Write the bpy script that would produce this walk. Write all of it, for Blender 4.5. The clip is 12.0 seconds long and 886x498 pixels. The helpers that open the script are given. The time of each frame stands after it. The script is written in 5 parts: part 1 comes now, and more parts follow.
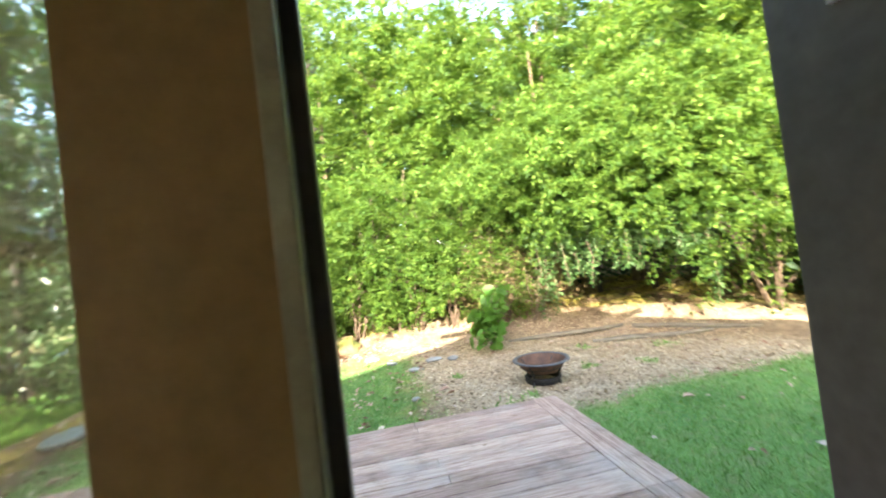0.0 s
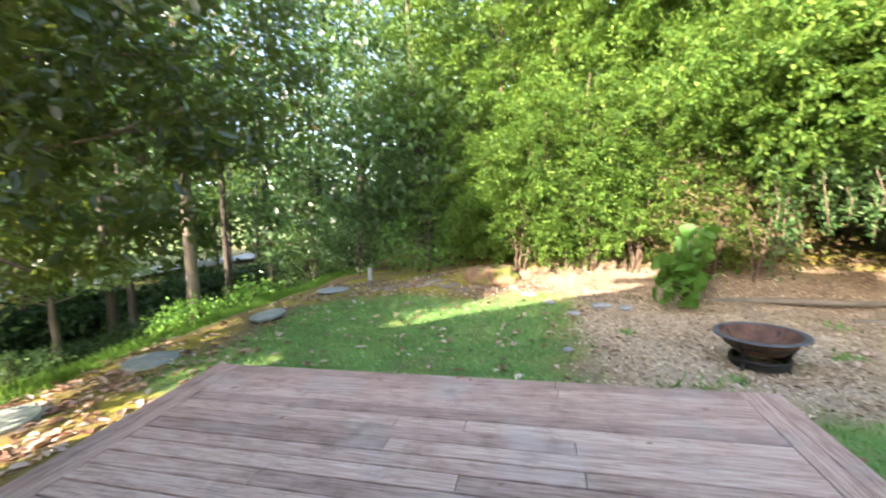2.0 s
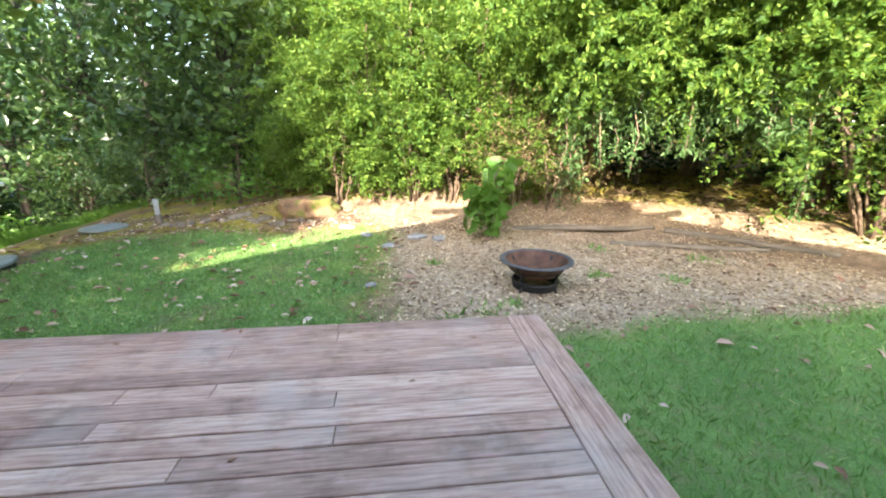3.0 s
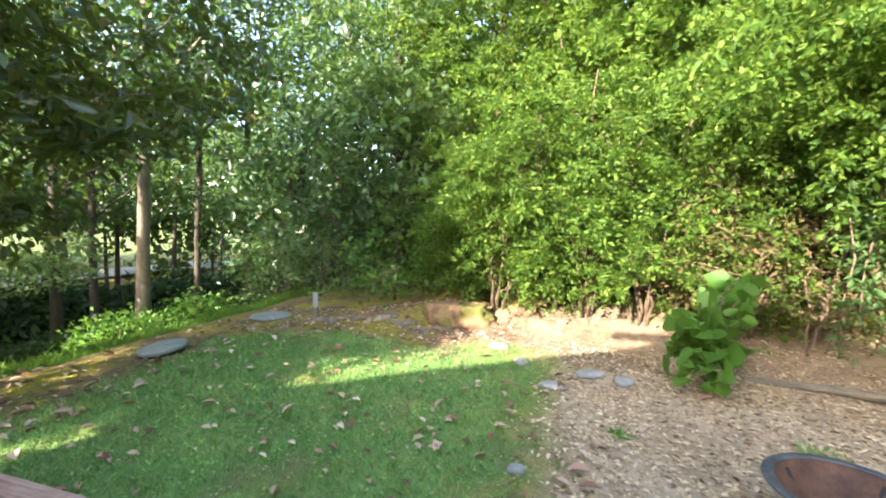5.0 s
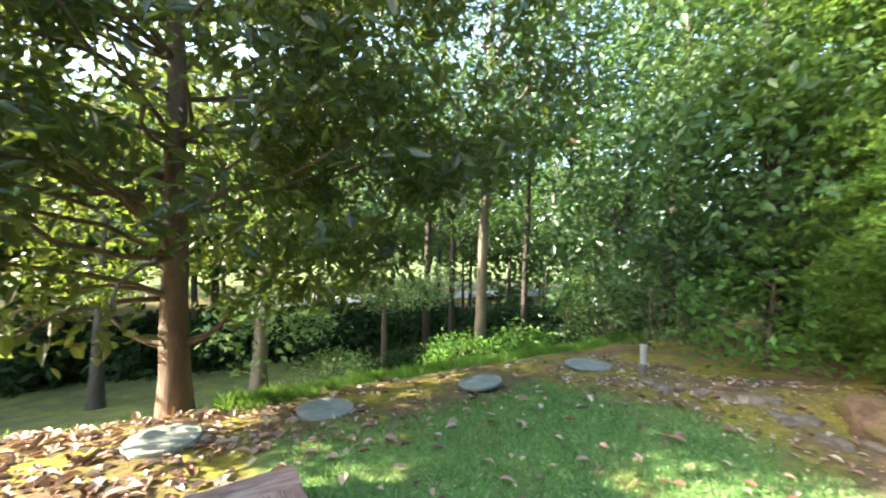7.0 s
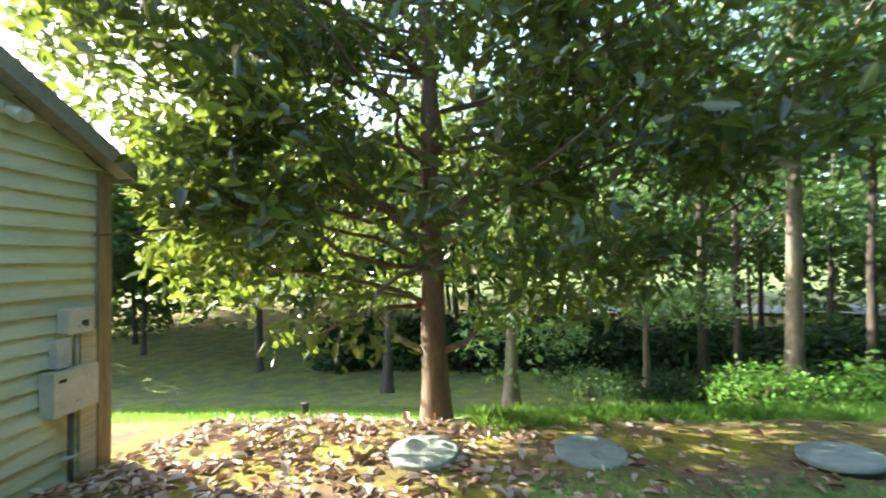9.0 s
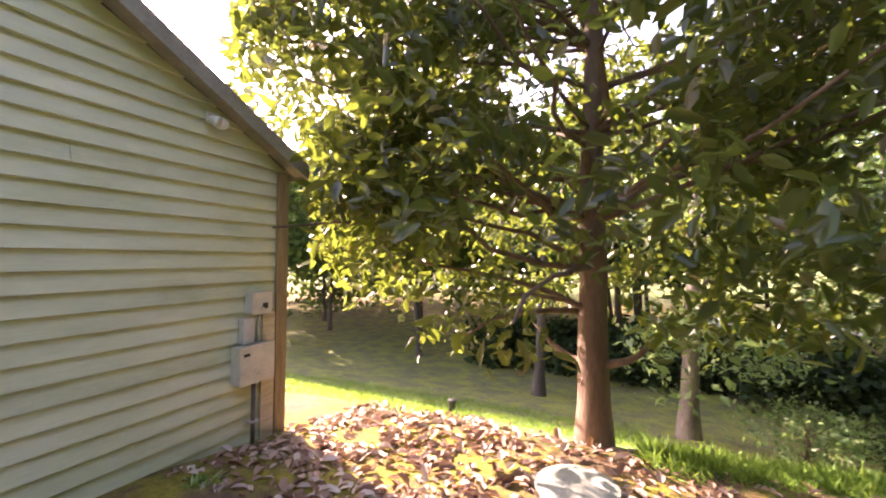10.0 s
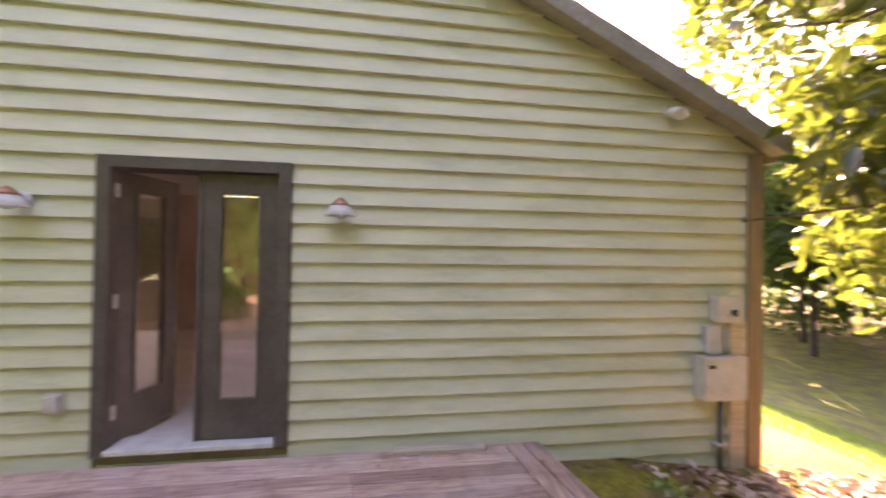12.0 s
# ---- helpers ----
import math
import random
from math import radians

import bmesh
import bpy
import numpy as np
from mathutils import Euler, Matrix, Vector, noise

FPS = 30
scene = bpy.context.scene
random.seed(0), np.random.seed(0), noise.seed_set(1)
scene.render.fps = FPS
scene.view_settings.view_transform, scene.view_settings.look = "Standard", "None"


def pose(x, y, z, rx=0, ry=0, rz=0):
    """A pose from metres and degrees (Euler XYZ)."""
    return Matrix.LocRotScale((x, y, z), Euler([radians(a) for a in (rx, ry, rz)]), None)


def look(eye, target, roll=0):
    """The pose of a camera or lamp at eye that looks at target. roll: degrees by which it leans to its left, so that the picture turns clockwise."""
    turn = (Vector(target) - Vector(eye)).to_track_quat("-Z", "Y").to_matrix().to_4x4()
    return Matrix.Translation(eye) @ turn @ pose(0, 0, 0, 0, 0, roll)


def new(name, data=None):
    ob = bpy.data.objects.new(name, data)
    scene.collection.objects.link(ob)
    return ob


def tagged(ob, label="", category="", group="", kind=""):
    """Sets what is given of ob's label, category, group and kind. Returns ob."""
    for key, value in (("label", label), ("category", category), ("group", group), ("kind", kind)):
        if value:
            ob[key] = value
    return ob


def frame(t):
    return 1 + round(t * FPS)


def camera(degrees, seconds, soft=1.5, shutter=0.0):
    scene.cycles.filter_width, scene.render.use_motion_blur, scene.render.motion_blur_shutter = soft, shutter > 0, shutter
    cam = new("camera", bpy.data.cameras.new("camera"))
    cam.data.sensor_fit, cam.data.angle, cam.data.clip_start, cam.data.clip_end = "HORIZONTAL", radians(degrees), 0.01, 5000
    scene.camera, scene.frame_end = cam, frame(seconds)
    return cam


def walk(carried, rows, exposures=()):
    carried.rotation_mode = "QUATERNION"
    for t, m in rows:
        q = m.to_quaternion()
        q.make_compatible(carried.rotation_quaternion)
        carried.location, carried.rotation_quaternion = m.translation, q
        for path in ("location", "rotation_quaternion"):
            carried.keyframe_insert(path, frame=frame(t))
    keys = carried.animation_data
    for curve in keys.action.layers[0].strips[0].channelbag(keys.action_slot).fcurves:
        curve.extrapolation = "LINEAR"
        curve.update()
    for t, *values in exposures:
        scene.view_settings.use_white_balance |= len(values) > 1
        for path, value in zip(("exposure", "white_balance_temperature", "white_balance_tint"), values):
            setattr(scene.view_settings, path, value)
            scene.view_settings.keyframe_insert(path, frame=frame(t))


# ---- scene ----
# the path walked, shifted to the doorway at its start
cam = camera(94.4, 12.0, 1.9, 0.3)
PATH = [
    (0, (0.282, -0.153, 1.578), (0.662, 1.819, 1.636), -7.0),
    (0.2, (0.365, -0.116, 1.581), (0.513, 1.879, 1.642), -3.1),
    (0.5, (0.436, 0.067, 1.58), (0.219, 2.054, 1.651), -1.7),
    (0.8, (0.494, 0.271, 1.597), (-0.124, 2.173, 1.618), -1.3),
    (1, (0.523, 0.407, 1.601), (-0.151, 2.29, 1.569), -2.4),
    (1.2, (0.499, 0.51, 1.545), (-0.145, 2.401, 1.446), -2.3),
    (1.5, (0.524, 0.624, 1.509), (-0.118, 2.514, 1.387), -1.8),
    (2, (0.554, 0.811, 1.425), (0.058, 2.738, 1.224), -2.9),
    (2.5, (0.833, 1.031, 1.378), (0.91, 2.971, 0.9), -1.0),
    (2.7, (0.948, 1.109, 1.371), (1.179, 3.011, 0.795), 0.1),
    (4.3, (1.213, 2.182, 1.45), (0.868, 4.132, 1.172), 1.4),
    (4.5, (1.172, 2.375, 1.443), (0.699, 4.302, 1.192), 1.5),
    (5, (1.02, 2.703, 1.459), (0.454, 4.617, 1.334), 0.8),
    (5.5, (0.872, 2.975, 1.473), (0.083, 4.809, 1.358), -0.6),
    (6, (0.761, 3.253, 1.496), (-0.42, 4.862, 1.364), 1.2),
    (6.5, (0.543, 3.477, 1.49), (-1.019, 4.725, 1.428), 0.6),
    (7, (0.337, 3.633, 1.499), (-1.386, 4.648, 1.509), 0.6),
    (7.2, (0.255, 3.696, 1.515), (-1.536, 4.586, 1.525), 0.1),
    (8.8, (-0.463, 3.769, 1.458), (-2.461, 3.807, 1.533), -0.5),
    (9, (-0.55, 3.735, 1.456), (-2.547, 3.647, 1.511), -1.1),
    (9.2, (-0.643, 3.723, 1.467), (-2.625, 3.464, 1.534), -1.4),
    (9.5, (-0.851, 3.739, 1.448), (-2.779, 3.214, 1.527), -0.9),
    (10, (-1.023, 3.678, 1.474), (-2.851, 2.867, 1.51), 0.7),
    (10.5, (-1.069, 3.588, 1.469), (-2.838, 2.655, 1.482), 0.1),
    (11, (-1.094, 3.547, 1.46), (-2.677, 2.324, 1.448), -0.1),
    (11.5, (-1.119, 3.5, 1.422), (-2.197, 1.815, 1.442), 0.4),
    (12, (-1.056, 3.454, 1.437), (-1.37, 1.479, 1.455), 0.9),
]
LIGHTING = [(0.0, 3.65, 6900, 10), (0.6, 3.1, 6900, 14), (1.0, 3.0, 6900, 18), (2.5, 3.3, 6900, 16), (4.5, 3.1, 6900, 14), (7.2, 3.15, 6700, 10), (8.8, 3.05, 6350, 2), (9.5, 3.15, 6900, 30), (10.2, 3.3, 7700, 52), (11.2, 3.35, 7700, 54), (12.0, 3.65, 8200, 54)]
walk(cam, [(t, look(eye, target, roll)) for t, eye, target, roll in PATH], LIGHTING)

# ---- world, sun, exposure ----
SUN_AZ, SUN_EL = math.atan2(-0.366, -0.93), radians(25.5)
SUN_DIR = Vector((-0.366 * math.cos(SUN_EL), -0.93 * math.cos(SUN_EL), math.sin(SUN_EL)))
world = bpy.data.worlds.new("sky")
scene.world = world
world.use_nodes = True
wn = world.node_tree.nodes
sky = wn.new("ShaderNodeTexSky")
sky.sky_type = 'NISHITA'
sky.sun_disc = False
sky.sun_elevation = SUN_EL
sky.sun_rotation = math.atan2(SUN_DIR.x, SUN_DIR.y)
sky.dust_density = 2.0
world.node_tree.links.new(sky.outputs[0], wn["Background"].inputs[0])
wn["Background"].inputs[1].default_value = 0.15
sun = new("sun", bpy.data.lights.new("sun", 'SUN'))
sun.data.energy = 3.4
sun.data.angle = radians(0.6)
sun.data.color = (1.0, 0.93, 0.80)
sun.matrix_world = look(SUN_DIR * 40, (0, 0, 0))

# ---- materials ----
def material(name):
    m = bpy.data.materials.new(name)
    m.use_nodes = True
    t = m.node_tree
    return m, t, t.nodes["Principled BSDF"]


def node(t, kind, **values):
    n = t.nodes.new(kind)
    for key, value in values.items():
        n.inputs[key].default_value = value
    return n


def ramp(t, fac, stops):
    r = t.nodes.new("ShaderNodeValToRGB")
    while len(r.color_ramp.elements) < len(stops):
        r.color_ramp.elements.new(0.5)
    for e, (p, c) in zip(r.color_ramp.elements, stops):
        e.position, e.color = p, (*c, 1)
    t.links.new(fac, r.inputs[0])
    return r.outputs[0]


def mixed(t, kind, fac, a, b):
    m = t.nodes.new("ShaderNodeMix")
    m.data_type, m.blend_type = 'RGBA', kind
    if isinstance(fac, (int, float)):
        m.inputs[0].default_value = fac
    else:
        t.links.new(fac, m.inputs[0])
    for sock, v in ((m.inputs[6], a), (m.inputs[7], b)):
        if isinstance(v, tuple):
            sock.default_value = (*v, 1)
        else:
            t.links.new(v, sock)
    return m.outputs[2]


def coords(t, scale=(1, 1, 1), kind="Object"):
    c = t.nodes.new("ShaderNodeTexCoord")
    m = t.nodes.new("ShaderNodeMapping")
    m.inputs["Scale"].default_value = scale
    t.links.new(c.outputs[kind], m.inputs[0])
    return m.outputs[0]


def noise_fac(t, vec, scale, detail=4, rough=0.6):
    n = node(t, "ShaderNodeTexNoise", Scale=scale, Detail=detail, Roughness=rough)
    t.links.new(vec, n.inputs["Vector"])
    return n.outputs["Fac"]


def bump(t, p, fac, strength, distance):
    b = node(t, "ShaderNodeBump", Strength=strength, Distance=distance)
    t.links.new(fac, b.inputs["Height"])
    t.links.new(b.outputs[0], p.inputs["Normal"])


def surface(name, dark, light, scale=6.0, stretch=(1, 1, 1), rough=0.7, metal=0.0, fine=60, bumpy=0.3, depth=0.004, vary=0.0):
    """Two-scale mottled surface between two colours."""
    m, t, p = material(name)
    v = coords(t, stretch)
    a, b = noise_fac(t, v, scale), noise_fac(t, v, fine, 3)
    col = ramp(t, a, [(0.3, dark), (0.7, light)])
    col = mixed(t, 'OVERLAY', 0.35, col, ramp(t, b, [(0.25, (0.25,) * 3), (0.75, (0.75,) * 3)]))
    if vary:
        o = t.nodes.new("ShaderNodeObjectInfo")
        lo, hi = 0.5 - vary, 0.5 + vary
        col = mixed(t, 'OVERLAY', 0.8, col, ramp(t, o.outputs["Random"], [(0, (lo, lo, lo)), (1, (hi, hi, hi))]))
    t.links.new(col, p.inputs["Base Color"])
    p.inputs["Roughness"].default_value = rough
    p.inputs["Metallic"].default_value = metal
    bump(t, p, b, bumpy, depth)
    return m


def leaf_material(name, stops, rough=0.45, clear=0.4, glow=(0.45, 0.6, 0.08), spec=0.4, patch=0.8, uneven=0.4):
    """A leaf that reflects, shines and lets light through; each leaf has its own tone."""
    m, t, p = material(name)
    g = t.nodes.new("ShaderNodeNewGeometry")
    col = ramp(t, g.outputs["Random Per Island"], stops)
    v = coords(t)
    col = mixed(t, 'OVERLAY', uneven, col, ramp(t, noise_fac(t, v, patch, 3), [(0.3, (0.3,) * 3), (0.7, (0.68,) * 3)]))
    t.links.new(col, p.inputs["Base Color"])
    p.inputs["Roughness"].default_value = rough
    p.inputs["Specular IOR Level"].default_value = spec
    tr = t.nodes.new("ShaderNodeBsdfTranslucent")
    tcol = mixed(t, 'MIX', 0.55, col, glow)
    t.links.new(tcol, tr.inputs[0])
    mx = t.nodes.new("ShaderNodeMixShader")
    mx.inputs[0].default_value = clear
    t.links.new(p.outputs[0], mx.inputs[1])
    t.links.new(tr.outputs[0], mx.inputs[2])
    t.links.new(mx.outputs[0], t.nodes["Material Output"].inputs[0])
    return m


MAT = {}
MAT["magnolia_leaf"] = leaf_material("magnolia_leaf", [(0, (0.014, 0.028, 0.011)), (0.45, (0.026, 0.052, 0.017)), (0.62, (0.05, 0.042, 0.02)), (0.75, (0.03, 0.06, 0.018)), (0.92, (0.08, 0.12, 0.024)), (0.98, (0.15, 0.1, 0.045))], 0.32, 0.35, (0.4, 0.52, 0.06), 0.55)
MAT["hedge_leaf"] = leaf_material("hedge_leaf", [(0, (0.022, 0.06, 0.012)), (0.5, (0.062, 0.13, 0.02)), (0.85, (0.11, 0.18, 0.028)), (1, (0.14, 0.205, 0.042))], 0.6, 0.42, (0.3, 0.44, 0.05), 0.2, 0.55, 0.6)
MAT["vine_leaf"] = leaf_material("vine_leaf", [(0, (0.025, 0.065, 0.018)), (0.6, (0.055, 0.12, 0.034)), (0.9, (0.1, 0.175, 0.06)), (1, (0.14, 0.21, 0.085))], 0.55, 0.35, (0.22, 0.36, 0.08), 0.3)
MAT["wood_leaf"] = leaf_material("wood_leaf", [(0, (0.012, 0.034, 0.015)), (0.55, (0.03, 0.075, 0.028)), (0.85, (0.07, 0.14, 0.05)), (1, (0.14, 0.22, 0.09))], 0.33, 0.3, (0.22, 0.4, 0.06), 0.55)
MAT["far_leaf"] = leaf_material("far_leaf", [(0, (0.016, 0.042, 0.014)), (0.6, (0.035, 0.078, 0.022)), (1, (0.075, 0.135, 0.035))], 0.55, 0.4, (0.24, 0.38, 0.06), 0.3)
MAT["edge_leaf"] = leaf_material("edge_leaf", [(0, (0.025, 0.06, 0.02)), (0.6, (0.055, 0.115, 0.034)), (1, (0.11, 0.19, 0.06))], 0.45, 0.38, (0.28, 0.42, 0.07), 0.4, 0.6, 0.55)
# Darker version of wood_leaf, with shade put into the colour.
MAT["shade_tinted_leaf"] = leaf_material("shade_tinted_leaf", [(0, (0.01, 0.024, 0.01)), (0.6, (0.022, 0.05, 0.018)), (1, (0.05, 0.09, 0.03))], 0.6, 0.25, (0.12, 0.22, 0.04), 0.2)
MAT["dogwood_leaf"] = leaf_material("dogwood_leaf", [(0, (0.05, 0.1, 0.035)), (0.6, (0.09, 0.17, 0.06)), (1, (0.19, 0.28, 0.13))], 0.4, 0.4, (0.4, 0.55, 0.15))
MAT["broad_leaf"] = leaf_material("broad_leaf", [(0, (0.05, 0.14, 0.02)), (0.6, (0.085, 0.2, 0.03)), (1, (0.13, 0.26, 0.045))], 0.5, 0.35, (0.3, 0.52, 0.06))
MAT["grass_blade"] = leaf_material("grass_blade", [(0, (0.075, 0.2, 0.06)), (0.45, (0.17, 0.35, 0.1)), (0.85, (0.27, 0.44, 0.16)), (1, (0.45, 0.46, 0.22))], 0.6, 0.35, (0.35, 0.5, 0.06), 0.25, 2.2, 0.8)
MAT["tall_grass"] = leaf_material("tall_grass", [(0, (0.06, 0.16, 0.025)), (0.6, (0.1, 0.24, 0.035)), (1, (0.18, 0.34, 0.06))], 0.55, 0.4, (0.4, 0.6, 0.08))
MAT["dead_leaf"] = leaf_material("dead_leaf", [(0, (0.13, 0.06, 0.035)), (0.3, (0.29, 0.15, 0.1)), (0.65, (0.5, 0.34, 0.26)), (1, (0.68, 0.56, 0.46))], 0.6, 0.12, (0.5, 0.3, 0.1))
MAT["mulch_chip"] = leaf_material("mulch_chip", [(0, (0.18, 0.12, 0.07)), (0.5, (0.46, 0.35, 0.22)), (1, (0.72, 0.6, 0.42))], 0.8, 0.05, (0.5, 0.3, 0.1))
MAT["brush_leaf"] = leaf_material("brush_leaf", [(0, (0.05, 0.035, 0.018)), (0.45, (0.1, 0.068, 0.034)), (0.7, (0.16, 0.115, 0.055)), (0.8, (0.07, 0.11, 0.025)), (1, (0.1, 0.15, 0.03))], 0.8, 0.2, (0.3, 0.25, 0.08), 0.1)
MAT["dry_twig"] = surface("dry_twig", (0.09, 0.06, 0.04), (0.2, 0.145, 0.095), 9, rough=0.85)
MAT["slate"] = surface("slate", (0.2, 0.205, 0.2), (0.34, 0.345, 0.34), 5, rough=0.85, fine=50, bumpy=0.4, depth=0.01, vary=0.1)
MAT["bark"] = surface("bark", (0.085, 0.052, 0.034), (0.2, 0.13, 0.088), 5, (1, 1, 0.25), 0.85, fine=45, bumpy=0.7, depth=0.02)
MAT["bark_dark"] = surface("bark_dark", (0.035, 0.028, 0.022), (0.08, 0.065, 0.05), 5, (1, 1, 0.25), 0.9, fine=40, bumpy=0.6, depth=0.02)
MAT["bark_grey"] = surface("bark_grey", (0.1, 0.08, 0.062), (0.22, 0.18, 0.14), 5, (1, 1, 0.3), 0.85, fine=40, bumpy=0.6, depth=0.02)
MAT["twig"] = surface("twig", (0.06, 0.04, 0.026), (0.14, 0.095, 0.06), 9, rough=0.85)
MAT["concrete_pale"] = surface("concrete_pale", (0.2, 0.235, 0.19), (0.34, 0.365, 0.31), 7, rough=0.85, fine=90)
MAT["concrete_dark"] = surface("concrete_dark", (0.16, 0.19, 0.18), (0.27, 0.3, 0.28), 7, rough=0.8, fine=90)
MAT["stone"] = surface("stone", (0.11, 0.085, 0.06), (0.27, 0.22, 0.165), 5, rough=0.9, fine=50, bumpy=0.6, depth=0.015, vary=0.12)
MAT["door_paint"] = surface("door_paint", (0.075, 0.062, 0.052), (0.11, 0.092, 0.078), 5, rough=0.45, fine=40, bumpy=0.08)
MAT["door_inside"] = surface("door_inside", (0.23, 0.15, 0.05), (0.29, 0.19, 0.065), 3, rough=0.5, fine=40, bumpy=0.06)
MAT["weather_strip"] = surface("weather_strip", (0.22, 0.22, 0.14), (0.3, 0.3, 0.19), 8, rough=0.5)
MAT["white_metal"] = surface("white_metal", (0.5, 0.5, 0.47), (0.68, 0.68, 0.64), 8, rough=0.45, fine=60, bumpy=0.08)
MAT["grey_plastic"] = surface("grey_plastic", (0.4, 0.41, 0.4), (0.5, 0.51, 0.5), 8, rough=0.55, fine=60, bumpy=0.08)
MAT["box_paint"] = surface("box_paint", (0.48, 0.46, 0.4), (0.6, 0.57, 0.5), 6, rough=0.5, fine=60, bumpy=0.08)
MAT["trim_wood"] = surface("trim_wood", (0.17, 0.12, 0.065), (0.3, 0.225, 0.13), 4, (6, 6, 0.6), 0.75, fine=30)
MAT["pale_wood"] = surface("pale_wood", (0.38, 0.33, 0.25), (0.55, 0.49, 0.38), 4, (0.6, 6, 6), 0.75, fine=30)
MAT["fascia"] = surface("fascia", (0.22, 0.2, 0.16), (0.33, 0.31, 0.26), 4, rough=0.7, fine=30)
MAT["shingle"] = surface("shingle", (0.05, 0.05, 0.05), (0.12, 0.115, 0.11), 6, rough=0.95, fine=70, bumpy=0.6, depth=0.01)
MAT["plaster_in"] = surface("plaster_in", (0.42, 0.33, 0.29), (0.5, 0.4, 0.35), 2, rough=0.8, fine=40, bumpy=0.1)
MAT["ceiling_in"] = surface("ceiling_in", (0.6, 0.58, 0.54), (0.68, 0.66, 0.62), 2, rough=0.9, fine=40, bumpy=0.1)
MAT["floor_in"] = surface("floor_in", (0.55, 0.52, 0.48), (0.7, 0.67, 0.63), 3, rough=0.4, fine=40, bumpy=0.1)
MAT["rust"] = surface("rust", (0.06, 0.03, 0.02), (0.17, 0.085, 0.05), 9, rough=0.75, metal=0.25, fine=70, bumpy=0.4)
MAT["black_iron"] = surface("black_iron", (0.018, 0.018, 0.02), (0.04, 0.038, 0.036), 9, rough=0.6, metal=0.5, fine=70)
MAT["grey_iron"] = surface("grey_iron", (0.07, 0.075, 0.085), (0.16, 0.165, 0.18), 9, rough=0.55, metal=0.5, fine=70)
MAT["black_plastic"] = surface("black_plastic", (0.012, 0.014, 0.012), (0.03, 0.035, 0.03), 9, rough=0.5)
MAT["copper"] = surface("copper", (0.3, 0.12, 0.07), (0.5, 0.24, 0.14), 14, rough=0.35, metal=0.6, fine=70, bumpy=0.1)
MAT["white_pipe"] = surface("white_pipe", (0.32, 0.33, 0.31), (0.46, 0.47, 0.45), 9, rough=0.5, bumpy=0.08)
MAT["timber"] = surface("timber", (0.09, 0.08, 0.06), (0.2, 0.17, 0.13), 4, (1, 1, 4), 0.9, fine=40, bumpy=0.5)
MAT["road"] = surface("road", (0.3, 0.3, 0.29), (0.42, 0.42, 0.4), 0.5, rough=0.9, fine=8)
MAT["lamp_glass"] = surface("lamp_glass", (0.5, 0.5, 0.5), (0.6, 0.6, 0.6), 8, rough=0.15, bumpy=0.02)
MAT["brass"] = surface("brass", (0.55, 0.53, 0.5), (0.7, 0.68, 0.64), 9, rough=0.5, metal=0.2, bumpy=0.05)


def mossy(name):
    m, t, p = material(name)
    v = coords(t)
    n = noise_fac(t, v, 3.2, 5)
    b = noise_fac(t, v, 45, 4)
    col = ramp(t, n, [(0.3, (0.1, 0.06, 0.035)), (0.48, (0.26, 0.16, 0.09)), (0.56, (0.16, 0.16, 0.04)), (0.72, (0.09, 0.11, 0.02))])
    col = mixed(t, 'OVERLAY', 0.5, col, ramp(t, b, [(0.25, (0.2,) * 3), (0.75, (0.8,) * 3)]))
    t.links.new(col, p.inputs["Base Color"])
    p.inputs["Roughness"].default_value = 0.95
    bump(t, p, b, 0.8, 0.03)
    return m


MAT["moss_rock"] = mossy("moss_rock")


def deck_material(name, stretch):
    m, t, p = material(name)
    v = coords(t, stretch)
    g = noise_fac(t, v, 7, 6, 0.65)
    o = t.nodes.new("ShaderNodeObjectInfo")
    geo = t.nodes.new("ShaderNodeNewGeometry")
    wear = noise_fac(t, geo.outputs["Position"], 1.7, 4)
    spots = noise_fac(t, geo.outputs["Position"], 4.2, 6, 0.7)
    col = ramp(t, g, [(0.22, (0.13, 0.068, 0.05)), (0.45, (0.46, 0.3, 0.245)), (0.78, (0.76, 0.6, 0.53))])
    col = mixed(t, 'OVERLAY', 0.75, col, ramp(t, o.outputs["Random"], [(0, (0.29, 0.26, 0.25)), (0.5, (0.5, 0.46, 0.44)), (1, (0.67, 0.65, 0.63))]))
    col = mixed(t, 'MIX', ramp(t, wear, [(0.5, (0, 0, 0)), (0.75, (0.6,) * 3)]), col, (0.5, 0.46, 0.43))
    col = mixed(t, 'MULTIPLY', ramp(t, spots, [(0.5, (0, 0, 0)), (0.72, (0.55,) * 3)]), col, (0.3, 0.24, 0.2))
    t.links.new(col, p.inputs["Base Color"])
    p.inputs["Roughness"].default_value = 0.5
    p.inputs["Specular IOR Level"].default_value = 0.6
    bump(t, p, g, 0.5, 0.006)
    return m


MAT["deck_board"] = deck_material("deck_board", (0.6, 9, 9))
MAT["deck_border"] = deck_material("deck_border", (9, 0.6, 9))


